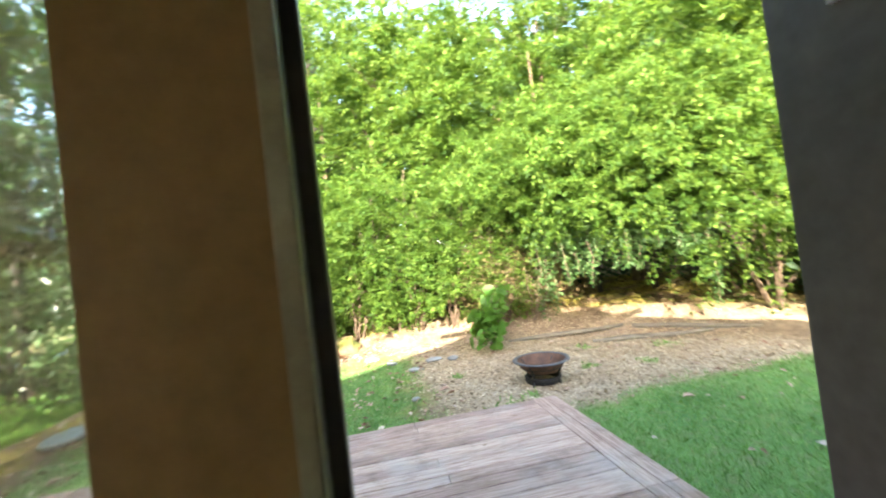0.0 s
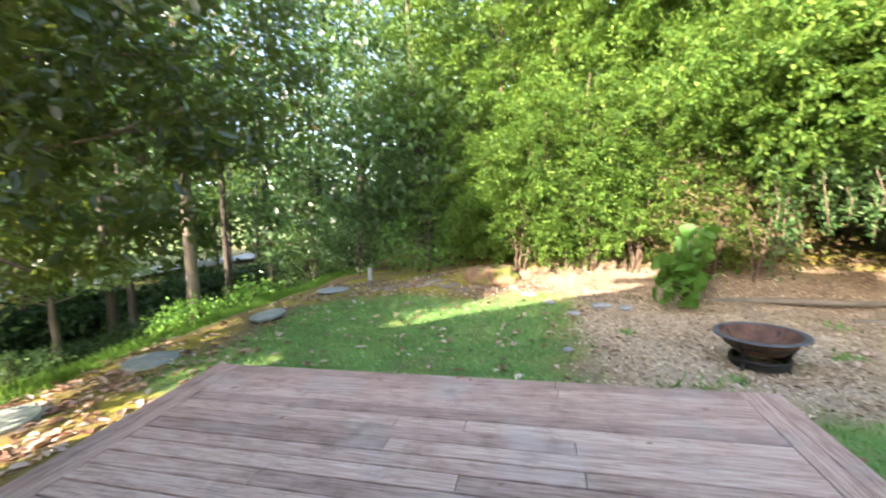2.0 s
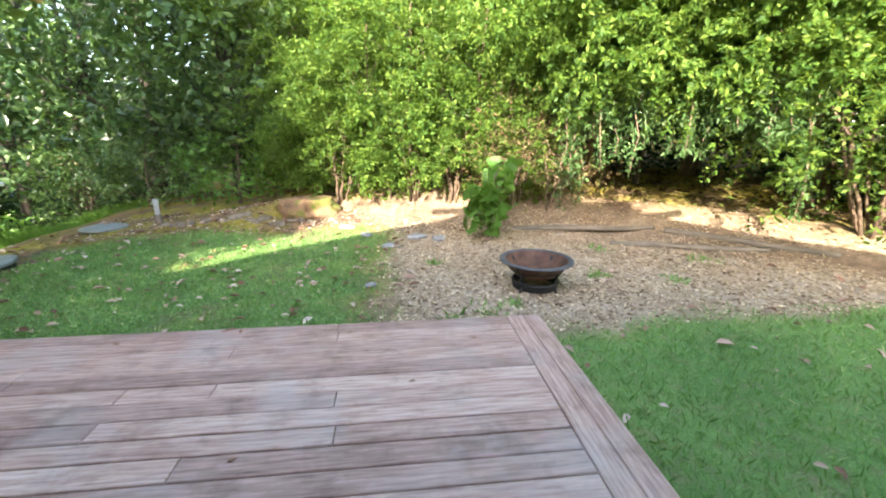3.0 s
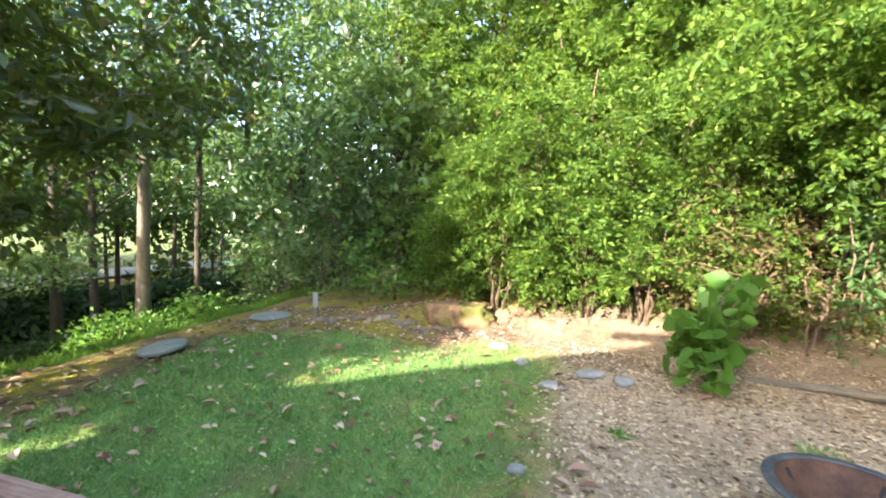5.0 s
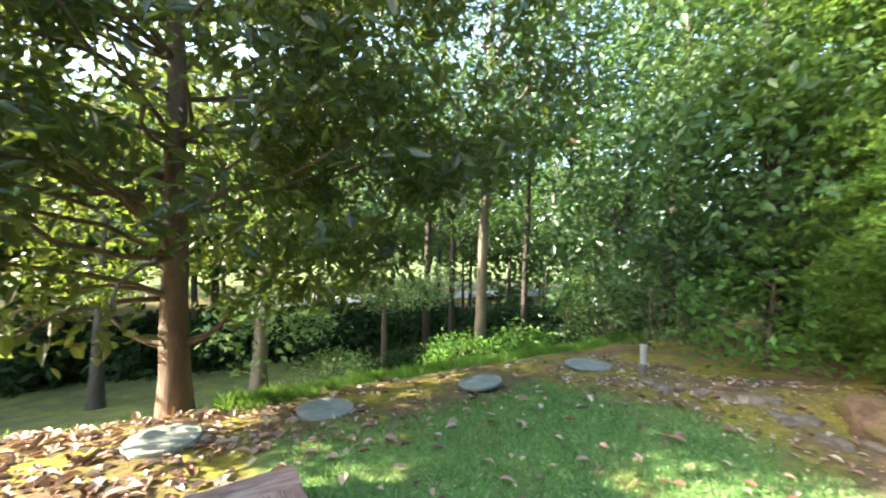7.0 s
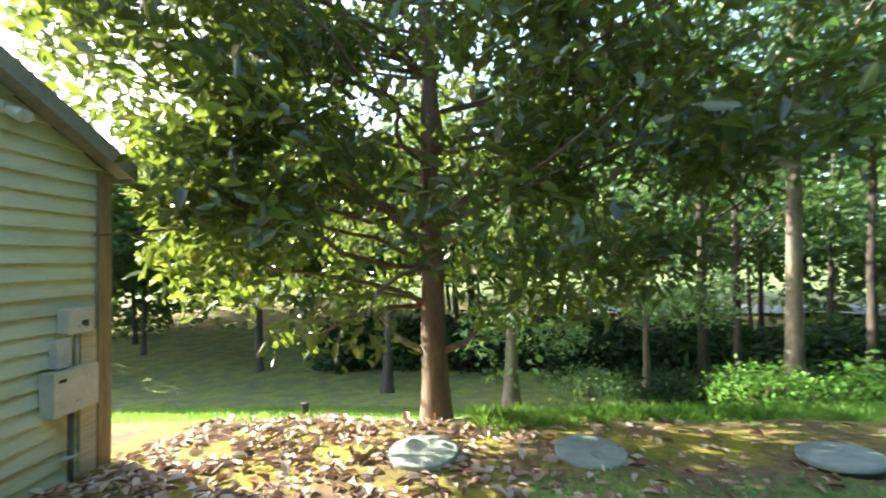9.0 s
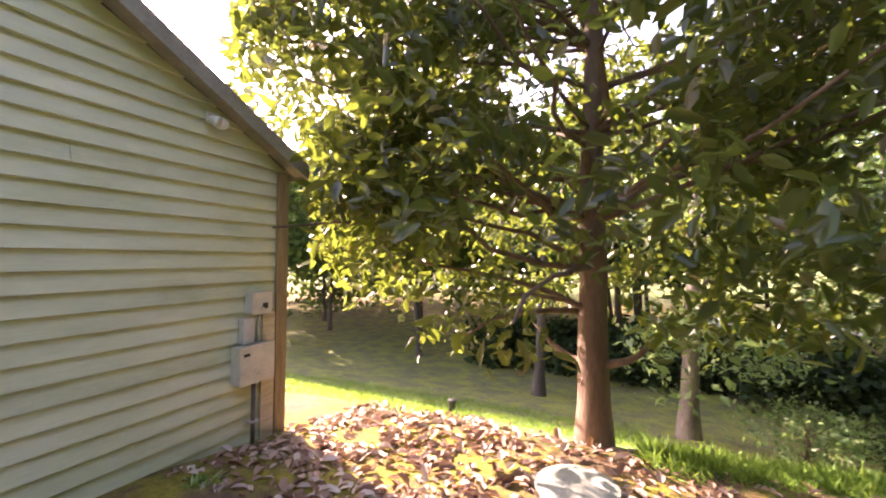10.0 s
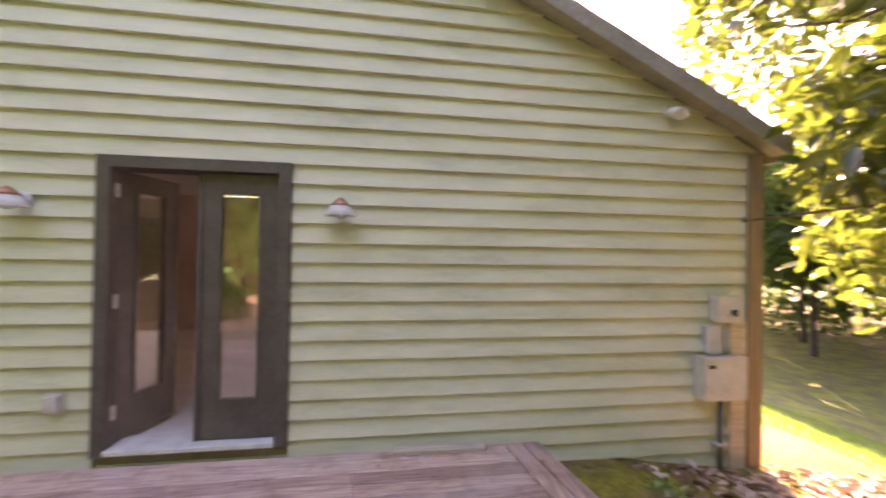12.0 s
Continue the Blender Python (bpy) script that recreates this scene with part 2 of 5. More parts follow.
def siding_material():
    m, t, p = material("siding_paint")
    geo = t.nodes.new("ShaderNodeNewGeometry")
    pos = geo.outputs["Position"]
    mp = t.nodes.new("ShaderNodeMapping")
    mp.inputs["Scale"].default_value = (0.7, 1, 2.2)
    t.links.new(pos, mp.inputs[0])
    big, fine = noise_fac(t, mp.outputs[0], 1.6, 6, 0.7), noise_fac(t, pos, 38, 4)
    mp2 = t.nodes.new("ShaderNodeMapping")
    mp2.inputs["Scale"].default_value = (0.6, 1, 14)
    t.links.new(pos, mp2.inputs[0])
    grain = noise_fac(t, mp2.outputs[0], 9, 5)
    col = ramp(t, big, [(0.24, (0.4, 0.42, 0.27)), (0.45, (0.54, 0.56, 0.385)), (0.7, (0.62, 0.63, 0.455))])
    col = mixed(t, 'OVERLAY', 0.3, col, ramp(t, grain, [(0.25, (0.3,) * 3), (0.75, (0.7,) * 3)]))
    o = t.nodes.new("ShaderNodeObjectInfo")
    col = mixed(t, 'OVERLAY', 0.5, col, ramp(t, o.outputs["Random"], [(0, (0.45,) * 3), (1, (0.56,) * 3)]))
    t.links.new(col, p.inputs["Base Color"])
    p.inputs["Roughness"].default_value = 0.6
    bump(t, p, grain, 0.25, 0.004)
    return m


MAT["siding"] = siding_material()


def glass_material(name, ior):
    m, t, p = material(name)
    p.inputs["Base Color"].default_value = (0.9, 0.92, 0.9, 1)
    p.inputs["Roughness"].default_value = 0.02
    p.inputs["Transmission Weight"].default_value = 1.0
    p.inputs["IOR"].default_value = ior
    return m


MAT["glass"] = glass_material("door_glass", 2.3)
MAT["window_glass"] = glass_material("window_glass", 1.5)


def ground_material():
    """Soil kinds from the mesh's own attribute: red lawn, green sand, blue chips; the rest is mossy soil under leaves."""
    m, t, p = material("ground_soil")
    a = t.nodes.new("ShaderNodeVertexColor")
    a.layer_name = "soil"
    sep = t.nodes.new("ShaderNodeSeparateColor")
    t.links.new(a.outputs[0], sep.inputs[0])
    geo = t.nodes.new("ShaderNodeNewGeometry")
    pos = geo.outputs["Position"]
    n1, n2, n3 = noise_fac(t, pos, 1.3, 5), noise_fac(t, pos, 9, 5, 0.7), noise_fac(t, pos, 60, 4, 0.7)

    def two(n, lo, hi):
        return ramp(t, n, [(0.3, lo), (0.7, hi)])
    soil = mixed(t, 'MIX', ramp(t, n1, [(0.42, (0,) * 3), (0.6, (1,) * 3)]), two(n2, (0.09, 0.06, 0.038), (0.25, 0.165, 0.1)), two(n2, (0.14, 0.13, 0.022), (0.36, 0.3, 0.05)))
    lawn = mixed(t, 'MIX', ramp(t, n2, [(0.5, (0,) * 3), (0.72, (0.7,) * 3)]), two(n1, (0.08, 0.18, 0.05), (0.17, 0.29, 0.085)), (0.26, 0.21, 0.12))
    sand = mixed(t, 'MIX', ramp(t, n1, [(0.4, (0,) * 3), (0.62, (1,) * 3)]), two(n2, (0.09, 0.06, 0.038), (0.25, 0.18, 0.12)), two(n2, (0.16, 0.11, 0.072), (0.34, 0.26, 0.19)))
    chips = mixed(t, 'MIX', ramp(t, n1, [(0.4, (0,) * 3), (0.65, (1,) * 3)]), two(n2, (0.22, 0.155, 0.1), (0.5, 0.385, 0.26)), two(n2, (0.29, 0.235, 0.17), (0.54, 0.45, 0.34)))
    col = mixed(t, 'MIX', sep.outputs[2], soil, chips)
    col = mixed(t, 'MIX', sep.outputs[1], col, sand)
    col = mixed(t, 'MIX', sep.outputs[0], col, lawn)
    col = mixed(t, 'OVERLAY', 0.6, col, ramp(t, n3, [(0.25, (0.2,) * 3), (0.75, (0.8,) * 3)]))
    t.links.new(col, p.inputs["Base Color"])
    p.inputs["Roughness"].default_value = 0.95
    p.inputs["Specular IOR Level"].default_value = 0.2
    bump(t, p, n3, 0.7, 0.02)
    return m


MAT["ground"] = ground_material()


# ---- building helpers ----
def part(name, bm, mat, parent=None, label="", smooth=False):
    me = bpy.data.meshes.new(name)
    bmesh.ops.recalc_face_normals(bm, faces=bm.faces[:])
    bm.to_mesh(me)
    bm.free()
    if smooth:
        me.polygons.foreach_set("use_smooth", [True] * len(me.polygons))
    me.materials.append(MAT[mat])
    ob = new(name, me)
    if parent is not None:
        ob.parent = parent
    if label:
        ob["label"] = label
    return ob


def thing(name, x, y, z, label, category, group="", kind="", rz=0, rx=0, ry=0):
    ob = new(name)
    ob.matrix_basis = pose(x, y, z, rx, ry, rz)
    return tagged(ob, label, category, group, kind)


def box(bm, x0, y0, z0, x1, y1, z1, bevel=0.0):
    v = [bm.verts.new((x, y, z)) for x in (x0, x1) for y in (y0, y1) for z in (z0, z1)]
    fs = [bm.faces.new([v[i] for i in f]) for f in ((0, 1, 3, 2), (4, 6, 7, 5), (0, 4, 5, 1), (2, 3, 7, 6), (0, 2, 6, 4), (1, 5, 7, 3))]
    if bevel:
        es = list({e for f in fs for e in f.edges})
        bmesh.ops.bevel(bm, geom=es, offset=bevel, segments=2, affect='EDGES', profile=0.6)
    return bm


def boxed(x0, y0, z0, x1, y1, z1, bevel=0.0):
    return box(bmesh.new(), x0, y0, z0, x1, y1, z1, bevel)


def prism(bm, ring, offset):
    """A closed solid from a ring of points pushed along offset."""
    a = [bm.verts.new(p) for p in ring]
    b = [bm.verts.new(Vector(p) + Vector(offset)) for p in ring]
    bm.faces.new(a)
    bm.faces.new(list(reversed(b)))
    for i in range(len(ring)):
        j = (i + 1) % len(ring)
        bm.faces.new([a[i], b[i], b[j], a[j]])
    return bm


def tube(bm, pts, radii, sides=8, cap=True):
    pts = [Vector(p) for p in pts]
    rings = []
    for i, p in enumerate(pts):
        d = (pts[min(i + 1, len(pts) - 1)] - pts[max(i - 1, 0)]).normalized()
        u = d.orthogonal().normalized() if i == 0 else (u - d * u.dot(d)).normalized()
        w = d.cross(u)
        rings.append([bm.verts.new(p + (u * math.cos(k * math.tau / sides) + w * math.sin(k * math.tau / sides)) * radii[i]) for k in range(sides)])
    for a, b in zip(rings, rings[1:]):
        for k in range(sides):
            bm.faces.new([a[k], a[(k + 1) % sides], b[(k + 1) % sides], b[k]])
    if cap:
        bm.faces.new(list(reversed(rings[0])))
        bm.faces.new(rings[-1])
    return bm


def lathe(bm, profile, sides=24, ring=False):
    """A body of revolution about z from (radius, height) pairs."""
    rings = [[bm.verts.new((r * math.cos(k * math.tau / sides), r * math.sin(k * math.tau / sides), z)) for k in range(sides)] for r, z in profile]
    for a, b in zip(rings, rings[1:] + rings[:1] if ring else rings[1:]):
        for k in range(sides):
            bm.faces.new([a[k], a[(k + 1) % sides], b[(k + 1) % sides], b[k]])
    if not ring:
        bm.faces.new(list(reversed(rings[0])))
        bm.faces.new(rings[-1])
    return bm


def raw_mesh(name, verts, quads, mat, smooth=False):
    """A mesh straight from arrays of corners and four-sided faces."""
    me = bpy.data.meshes.new(name)
    me.vertices.add(len(verts))
    me.vertices.foreach_set("co", np.ascontiguousarray(verts, dtype=np.float32).ravel())
    me.loops.add(quads.size)
    me.loops.foreach_set("vertex_index", np.ascontiguousarray(quads, dtype=np.int32).ravel())
    me.polygons.add(len(quads))
    w = quads.shape[1]
    me.polygons.foreach_set("loop_start", np.arange(0, quads.size, w, dtype=np.int32))
    me.polygons.foreach_set("loop_total", np.full(len(quads), w, dtype=np.int32))
    me.update(calc_edges=True)
    me.validate()
    if smooth:
        me.polygons.foreach_set("use_smooth", [True] * len(me.polygons))
    me.materials.append(MAT[mat])
    return me


def leaves(name, pts, size, mat, rng, droop=0.25, width=0.5, fold=0.12, flat=0.0, fine=False, spread=0.35, toward=None):
    """Many leaves in one mesh: each a small folded blade that starts at a point."""
    pts = np.asarray(pts, float)
    n = len(pts)
    d = rng.normal(size=(n, 3))
    d[:, 2] = d[:, 2] * (1 - flat) * 0.8 - droop
    if toward is not None:
        d += toward
    d /= np.linalg.norm(d, axis=1)[:, None]
    u = rng.normal(size=(n, 3)) * (1 - 0.75 * flat)
    u[:, 2] += 0.9 + flat
    s = np.cross(d, u)
    s /= np.linalg.norm(s, axis=1)[:, None] + 1e-9
    nn = np.cross(s, d)
    L = size * (1 + spread * rng.normal(size=n)).clip(0.45, 1.9)
    W = L * width
    Lc, Wc = L[:, None], W[:, None]
    if fine:
        v = np.stack([pts, pts + d * Lc * 0.3 + s * Wc * 0.46 + nn * Lc * fold, pts + d * Lc * 0.68 + s * Wc * 0.4 + nn * Lc * fold * 0.8,
                      pts + d * Lc - nn * Lc * 0.08, pts + d * Lc * 0.68 - s * Wc * 0.4 + nn * Lc * fold * 0.8, pts + d * Lc * 0.3 - s * Wc * 0.46 + nn * Lc * fold], 1)
        q = np.array([[0, 1, 2, 3], [0, 3, 4, 5]])
        k = 6
    else:
        v = np.stack([pts, pts + d * Lc * 0.45 + s * Wc * 0.5 + nn * Lc * fold, pts + d * Lc, pts + d * Lc * 0.45 - s * Wc * 0.5 + nn * Lc * fold], 1)
        q = np.array([[0, 1, 2], [0, 2, 3]])
        k = 4
    faces = (np.arange(n) * k)[:, None, None] + q[None]
    return raw_mesh(name, v.reshape(-1, 3), faces.reshape(-1, q.shape[1]), mat)


def smooth01(a):
    a = np.clip(a, 0, 1)
    return a * a * (3 - 2 * a)


def rise(x, y):
    """Height of the ground: level yard, a bank behind it, and a slope down to the west."""
    x, y = np.asarray(x, float), np.asarray(y, float)
    z = np.interp(x, [-400, -120, -60, -40, -25, -17, -13, -10, -8, -6.6, -5.8, -4.5, -3, 0, 3, 60, 400],
                  [4, 0.5, -2.2, -3.1, -3.8, -3.6, -3.0, -2.1, -1.45, -0.82, -0.62, -0.44, -0.3, -0.27, -0.28, 0.5, 3])
    r = np.sqrt(((x - 0.5) / 7.6) ** 2 + (y / 9.0) ** 2)
    side = smooth01((x + 2.6) / 2.4)
    z = z + side * (0.34 * smooth01((r - 0.97) / 0.14) + 0.9 * smooth01((r - 1.1) / 1.2)) * smooth01((y + 4) / 4)
    z = z + 0.10 * smooth01((y - 7.2) / 2.5) * smooth01((x + 7) / 3)
    bumps = 0.02 * np.sin(x * 2.1 + 1.3 * np.sin(y * 1.1)) + 0.015 * np.sin(y * 3.1 + x * 1.7)
    return z + bumps * (1 + 4 * smooth01((np.abs(x) + np.abs(y) - 14) / 20))


def gz(x, y):
    return float(rise(x, y))

# ---- ground ----
def axis_steps(lo, hi, step, far):
    inner = np.arange(lo, hi + 1e-6, step)
    out = [hi]
    while out[-1] < far:
        out.append(out[-1] + max(step, (out[-1] - hi) * 0.22 + step))
    inn = [lo]
    while inn[-1] > -far:
        inn.append(inn[-1] - max(step, (lo - inn[-1]) * 0.22 + step))
    return np.array(list(reversed(inn[1:])) + list(inner) + out[1:])


def value_noise(x, y, s, seed):
    return np.array([noise.noise((a * s + seed, b * s - seed, seed * 0.37)) for a, b in zip(x.ravel(), y.ravel())]).reshape(x.shape)


def soil_weights(x, y):
    n = value_noise(x, y, 0.9, 3.1) * 0.6 + value_noise(x, y, 2.6, 7.7) * 0.4 + value_noise(x, y, 6.5, 1.7) * 0.25
    r = np.sqrt(((x - 0.5) / 7.6) ** 2 + (y / 9.0) ** 2)
    lawn = smooth01((1.15 + 0.8 * n - x) / 1.0) * smooth01((x + 4.5 + 0.9 * n) / 1.1) * smooth01((8.4 + 0.5 * n - y) / 0.8) * smooth01((y - 3.9) / 0.3) * (0.5 + 0.5 * smooth01((0.75 + value_noise(x, y, 1.7, 12.3) + 0.6 * value_noise(x, y, 4.5, 5.1)) / 0.6))
    lawn2 = smooth01((x - 2.1) / 0.3) * smooth01((4.6 + 0.45 * n - y) / 0.5)
    lawn3 = smooth01((-5.6 - 0.6 * n - x) / 0.8) * (0.45 + 0.55 * smooth01((x + 11.5 + 2 * n) / 3.0)) * smooth01((x + 34) / 6)
    far = smooth01((-40 - x) / 8)
    lawn = np.clip(lawn + lawn2 + 0.9 * lawn3 + 0.6 * far, 0, 1)
    patch = smooth01((r - 0.84 - 0.08 * n) / 0.08) * smooth01((x + 0.7 + 0.4 * n) / 0.6) * smooth01((2.6 + n - x) / 1.0)
    strip = smooth01((r - 0.93 - 0.06 * n) / 0.05) * smooth01((x - 1.0) / 1) * smooth01((y - 1) / 1)
    sand = np.maximum(patch, 0.8 * strip) * smooth01((1.16 + 0.1 * n - r) / 0.1)
    chips = smooth01((x - 0.5 - 0.7 * n) / 0.9) * smooth01((y - 4.1 - 0.3 * n) / 0.4) * smooth01((1.1 - r) / 0.1)
    return lawn, sand, chips


gx, gy = axis_steps(-9, 8.6, 0.14, 500), axis_steps(-1.2, 11.5, 0.14, 500)
X, Y = np.meshgrid(gx, gy, indexing="ij")
Z = rise(X, Y)
nx, ny = X.shape
idx = np.arange(nx * ny).reshape(nx, ny)
gq = np.stack([idx[:-1, :-1], idx[1:, :-1], idx[1:, 1:], idx[:-1, 1:]], -1).reshape(-1, 4)
gme = raw_mesh("ground", np.stack([X, Y, Z], -1).reshape(-1, 3), gq, "ground", True)
wl, ws, wc = soil_weights(X, Y)
att = gme.color_attributes.new("soil", 'FLOAT_COLOR', 'POINT')
att.data.foreach_set("color", np.stack([wl, ws, wc, np.ones_like(wl)], -1).astype(np.float32).ravel())
tagged(new("ground", gme), "yard of lawn, mossy soil, sand and wood chips", "ground", kind="structure")

# ---- house ----
WY, CX0, CX1, RIDGE_X = 0.2, -4.45, 4.85, 0.2
EAVE_Z, PITCH = 2.42, 0.484
DX0, DX1, DTOP = -0.352, 0.832, 2.035


def roof_z(x):
    """Underside of the roof over the gable wall."""
    return EAVE_Z + PITCH * (min(x - CX0, CX1 - x))


house_wall = thing("wall_north", 0, 0, 0, "gable wall with sage-green lap siding, weathered and mildewed", "wall", kind="structure")
bm = bmesh.new()
top = roof_z(RIDGE_X)
prism(bm, [(CX0, 0.02, -0.75), (DX0, 0.02, -0.75), (DX0, 0.02, roof_z(DX0)), (CX0, 0.02, EAVE_Z)], (0, 0.17, 0))
prism(bm, [(DX1, 0.02, -0.75), (CX1, 0.02, -0.75), (CX1, 0.02, EAVE_Z), (DX1, 0.02, roof_z(DX1))], (0, 0.17, 0))
prism(bm, [(DX0, 0.02, DTOP), (DX1, 0.02, DTOP), (DX1, 0.02, roof_z(DX1)), (RIDGE_X, 0.02, top), (DX0, 0.02, roof_z(DX0))], (0, 0.17, 0))
box(bm, DX0, 0.02, -0.75, DX1, 0.19, -0.03)
part("sheathing", bm, "plaster_in", house_wall)


def lap_board(x0, x1, z0, z1, cut0=False, cut1=False):
    """One lap of siding; cut ends follow the roof's slope."""
    def ends(z):
        a = max(x0, CX0 + (z - EAVE_Z) / PITCH) if cut0 else x0
        b = min(x1, CX1 - (z - EAVE_Z) / PITCH) if cut1 else x1
        return a, b
    (a0, b0), (a1, b1) = ends(z0), ends(z1)
    if b0 - a0 < 0.1:
        return None
    bm = bmesh.new()
    ring = [(a0, 0.192, z0), (a0, 0.243, z0), (a1, 0.203, z1), (a1, 0.192, z1)]
    ring2 = [(b0, 0.192, z0), (b0, 0.243, z0), (max(b1, a1 + 0.01), 0.203, z1), (max(b1, a1 + 0.01), 0.192, z1)]
    a = [bm.verts.new(p) for p in ring]
    b = [bm.verts.new(p) for p in ring2]
    bm.faces.new(a)
    bm.faces.new(list(reversed(b)))
    for i in range(4):
        bm.faces.new([a[i], b[i], b[(i + 1) % 4], a[(i + 1) % 4]])
    return bm


LAP = 0.148
rnd = random.Random(4)
z = -0.724
while z < top - 0.1:
    z1 = z + LAP + 0.022
    segs = []
    if z < DTOP + 0.04 and z1 > -0.02:
        segs = [(CX0, DX0 - 0.062), (DX1 + 0.062, CX1)]
    else:
        segs = [(CX0, CX1)]
    for a, b in segs:
        if b - a > 4.4:
            j = rnd.uniform(a + 1.5, b - 1.5)
            if not (DX0 - 0.2 < j < DX1 + 0.2):
                pieces = [(a, j - 0.0015), (j + 0.0015, b)]
            else:
                pieces = [(a, b)]
        else:
            pieces = [(a, b)]
        for p0, p1 in pieces:
            bm = lap_board(p0, p1, z, z1, p0 == CX0 and z1 > EAVE_Z - 0.05, p1 == CX1 and z1 > EAVE_Z - 0.05)
            if bm:
                part("siding_board", bm, "siding", house_wall)
    z += LAP

tagged(part("wall_east", boxed(CX1 - 0.17, -9.0, -0.9, CX1, 0.015, EAVE_Z + 0.05), "siding"), "side wall of the house in sage-green siding", "wall", kind="structure")
# Unseen window opening, added so daylight reaches the room and the door's inside.
WIN = (-3.9, -1.0, 0.75, 2.1)
bm = bmesh.new()
box(bm, CX0, -9.0, -0.9, CX0 + 0.17, WIN[0], EAVE_Z + 0.05)
box(bm, CX0, WIN[1], -0.9, CX0 + 0.17, 0.015, EAVE_Z + 0.05)
box(bm, CX0, WIN[0], -0.9, CX0 + 0.17, WIN[1], WIN[2])
box(bm, CX0, WIN[0], WIN[3], CX0 + 0.17, WIN[1], EAVE_Z + 0.05)
tagged(part("wall_west", bm, "siding"), "side wall of the house in sage-green siding", "wall", kind="structure")
win = thing("added_window", CX0 + 0.05, 0, 0, "wide plain side window, unseen and added to light the room", "window", kind="structure")
for y0, y1, z0, z1 in ((WIN[0] + 0.002, WIN[1] - 0.002, WIN[2] + 0.002, WIN[2] + 0.06), (WIN[0] + 0.002, WIN[1] - 0.002, WIN[3] - 0.06, WIN[3] - 0.002), (WIN[0] + 0.002, WIN[0] + 0.06, WIN[2] + 0.061, WIN[3] - 0.061), (WIN[1] - 0.06, WIN[1] - 0.002, WIN[2] + 0.061, WIN[3] - 0.061)):
    part("window_frame", boxed(0, y0, z0, 0.07, y1, z1), "white_metal", win)
wp = part("pane", boxed(0.03, WIN[0] + 0.062, WIN[2] + 0.062, 0.036, WIN[1] - 0.062, WIN[3] - 0.062), "window_glass", win)
wp.visible_shadow = False
tagged(part("wall_south", boxed(CX0, -9.2, -0.9, CX1, -9.005, EAVE_Z), "siding"), "rear wall of the house in sage-green siding", "wall", kind="structure")

roof = thing("roof", 0, 0, 0, "low gable roof with dark shingles and a painted fascia", "roof", kind="structure")
OVER, EOV = 0.2, 0.16
for sgn, xe in ((-1, CX0), (1, CX1)):
    xo, zo = xe + sgn * EOV, EAVE_Z - PITCH * EOV
    ztop = roof_z(RIDGE_X)
    part("roof_slope", prism(bmesh.new(), [(xo, -9.5, zo + 0.03), (RIDGE_X, -9.5, ztop + 0.03), (RIDGE_X, -9.5, ztop + 0.15), (xo, -9.5, zo + 0.15)], (0, 9.5 + WY + OVER, 0)), "shingle", roof)
    part("soffit", prism(bmesh.new(), [(xo, WY + 0.025, zo + 0.005), (RIDGE_X, WY + 0.025, ztop + 0.005), (RIDGE_X, WY + 0.025, ztop + 0.028), (xo, WY + 0.025, zo + 0.028)], (0, OVER - 0.03, 0)), "fascia", roof)
    part("rake_board", prism(bmesh.new(), [(xo, WY + OVER + 0.001, zo - 0.03), (RIDGE_X, WY + OVER + 0.001, ztop - 0.03), (RIDGE_X, WY + OVER + 0.001, ztop + 0.13), (xo, WY + OVER + 0.001, zo + 0.13)], (0, 0.025, 0)), "fascia", roof)
    part("eave_board", boxed(xo - 0.012, -9.4, zo - 0.04, xo + 0.012, WY + OVER, zo + 0.10), "fascia", roof)

part_trim = thing("trim", 0, 0, 0, "weathered wooden corner boards of the house", "corner board", kind="structure")
part("corner_board", boxed(CX0 - 0.005, 0.2435, -0.62, CX0 + 0.12, 0.268, 2.36, 0.004), "trim_wood", part_trim)
part("corner_board", boxed(CX0 - 0.03, 0.10, -0.62, CX0 - 0.0055, 0.267, 2.36, 0.004), "trim_wood", part_trim)

# room behind the doors
tagged(part("floor", boxed(CX0 + 0.172, -4.5, -0.2, 3.2, 0.018, -0.012), "floor_in"), "pale smooth floor inside the doorway", "floor", kind="structure")
tagged(part("ceiling", boxed(CX0 + 0.172, -4.5, 2.4, 3.2, 0.015, 2.5), "ceiling_in"), "plain off-white ceiling", "ceiling", kind="structure")
tagged(part("wall_room_back", boxed(CX0 + 0.172, -4.6, -0.012, 3.2, -4.505, 2.398), "plaster_in"), "plain brown wall at the back of the room", "wall", kind="structure")
tagged(part("wall_room_east", boxed(3.205, -4.5, -0.012, 3.3, 0.015, 2.398), "plaster_in"), "plain brown side wall of the room", "wall", kind="structure")

# double door
door = thing("door_1", 0, 0, 0, "dark taupe double door with one glazed leaf shut and one open", "door", kind="structure")
part("jamb", boxed(DX0 - 0.06, 0.021, -0.03, DX0 + 0.03, 0.262, DTOP + 0.055, 0.003), "door_paint", door)
part("jamb", boxed(DX1 - 0.03, 0.021, -0.03, DX1 + 0.06, 0.262, DTOP + 0.055, 0.003), "door_paint", door)
part("head", boxed(DX0 + 0.031, 0.021, DTOP - 0.03, DX1 - 0.031, 0.262, DTOP + 0.055, 0.003), "door_paint", door)
part("sill", boxed(DX0 + 0.031, 0.02, -0.011, DX1 - 0.031, 0.285, 0.022, 0.005), "white_metal", door, "worn white metal threshold")


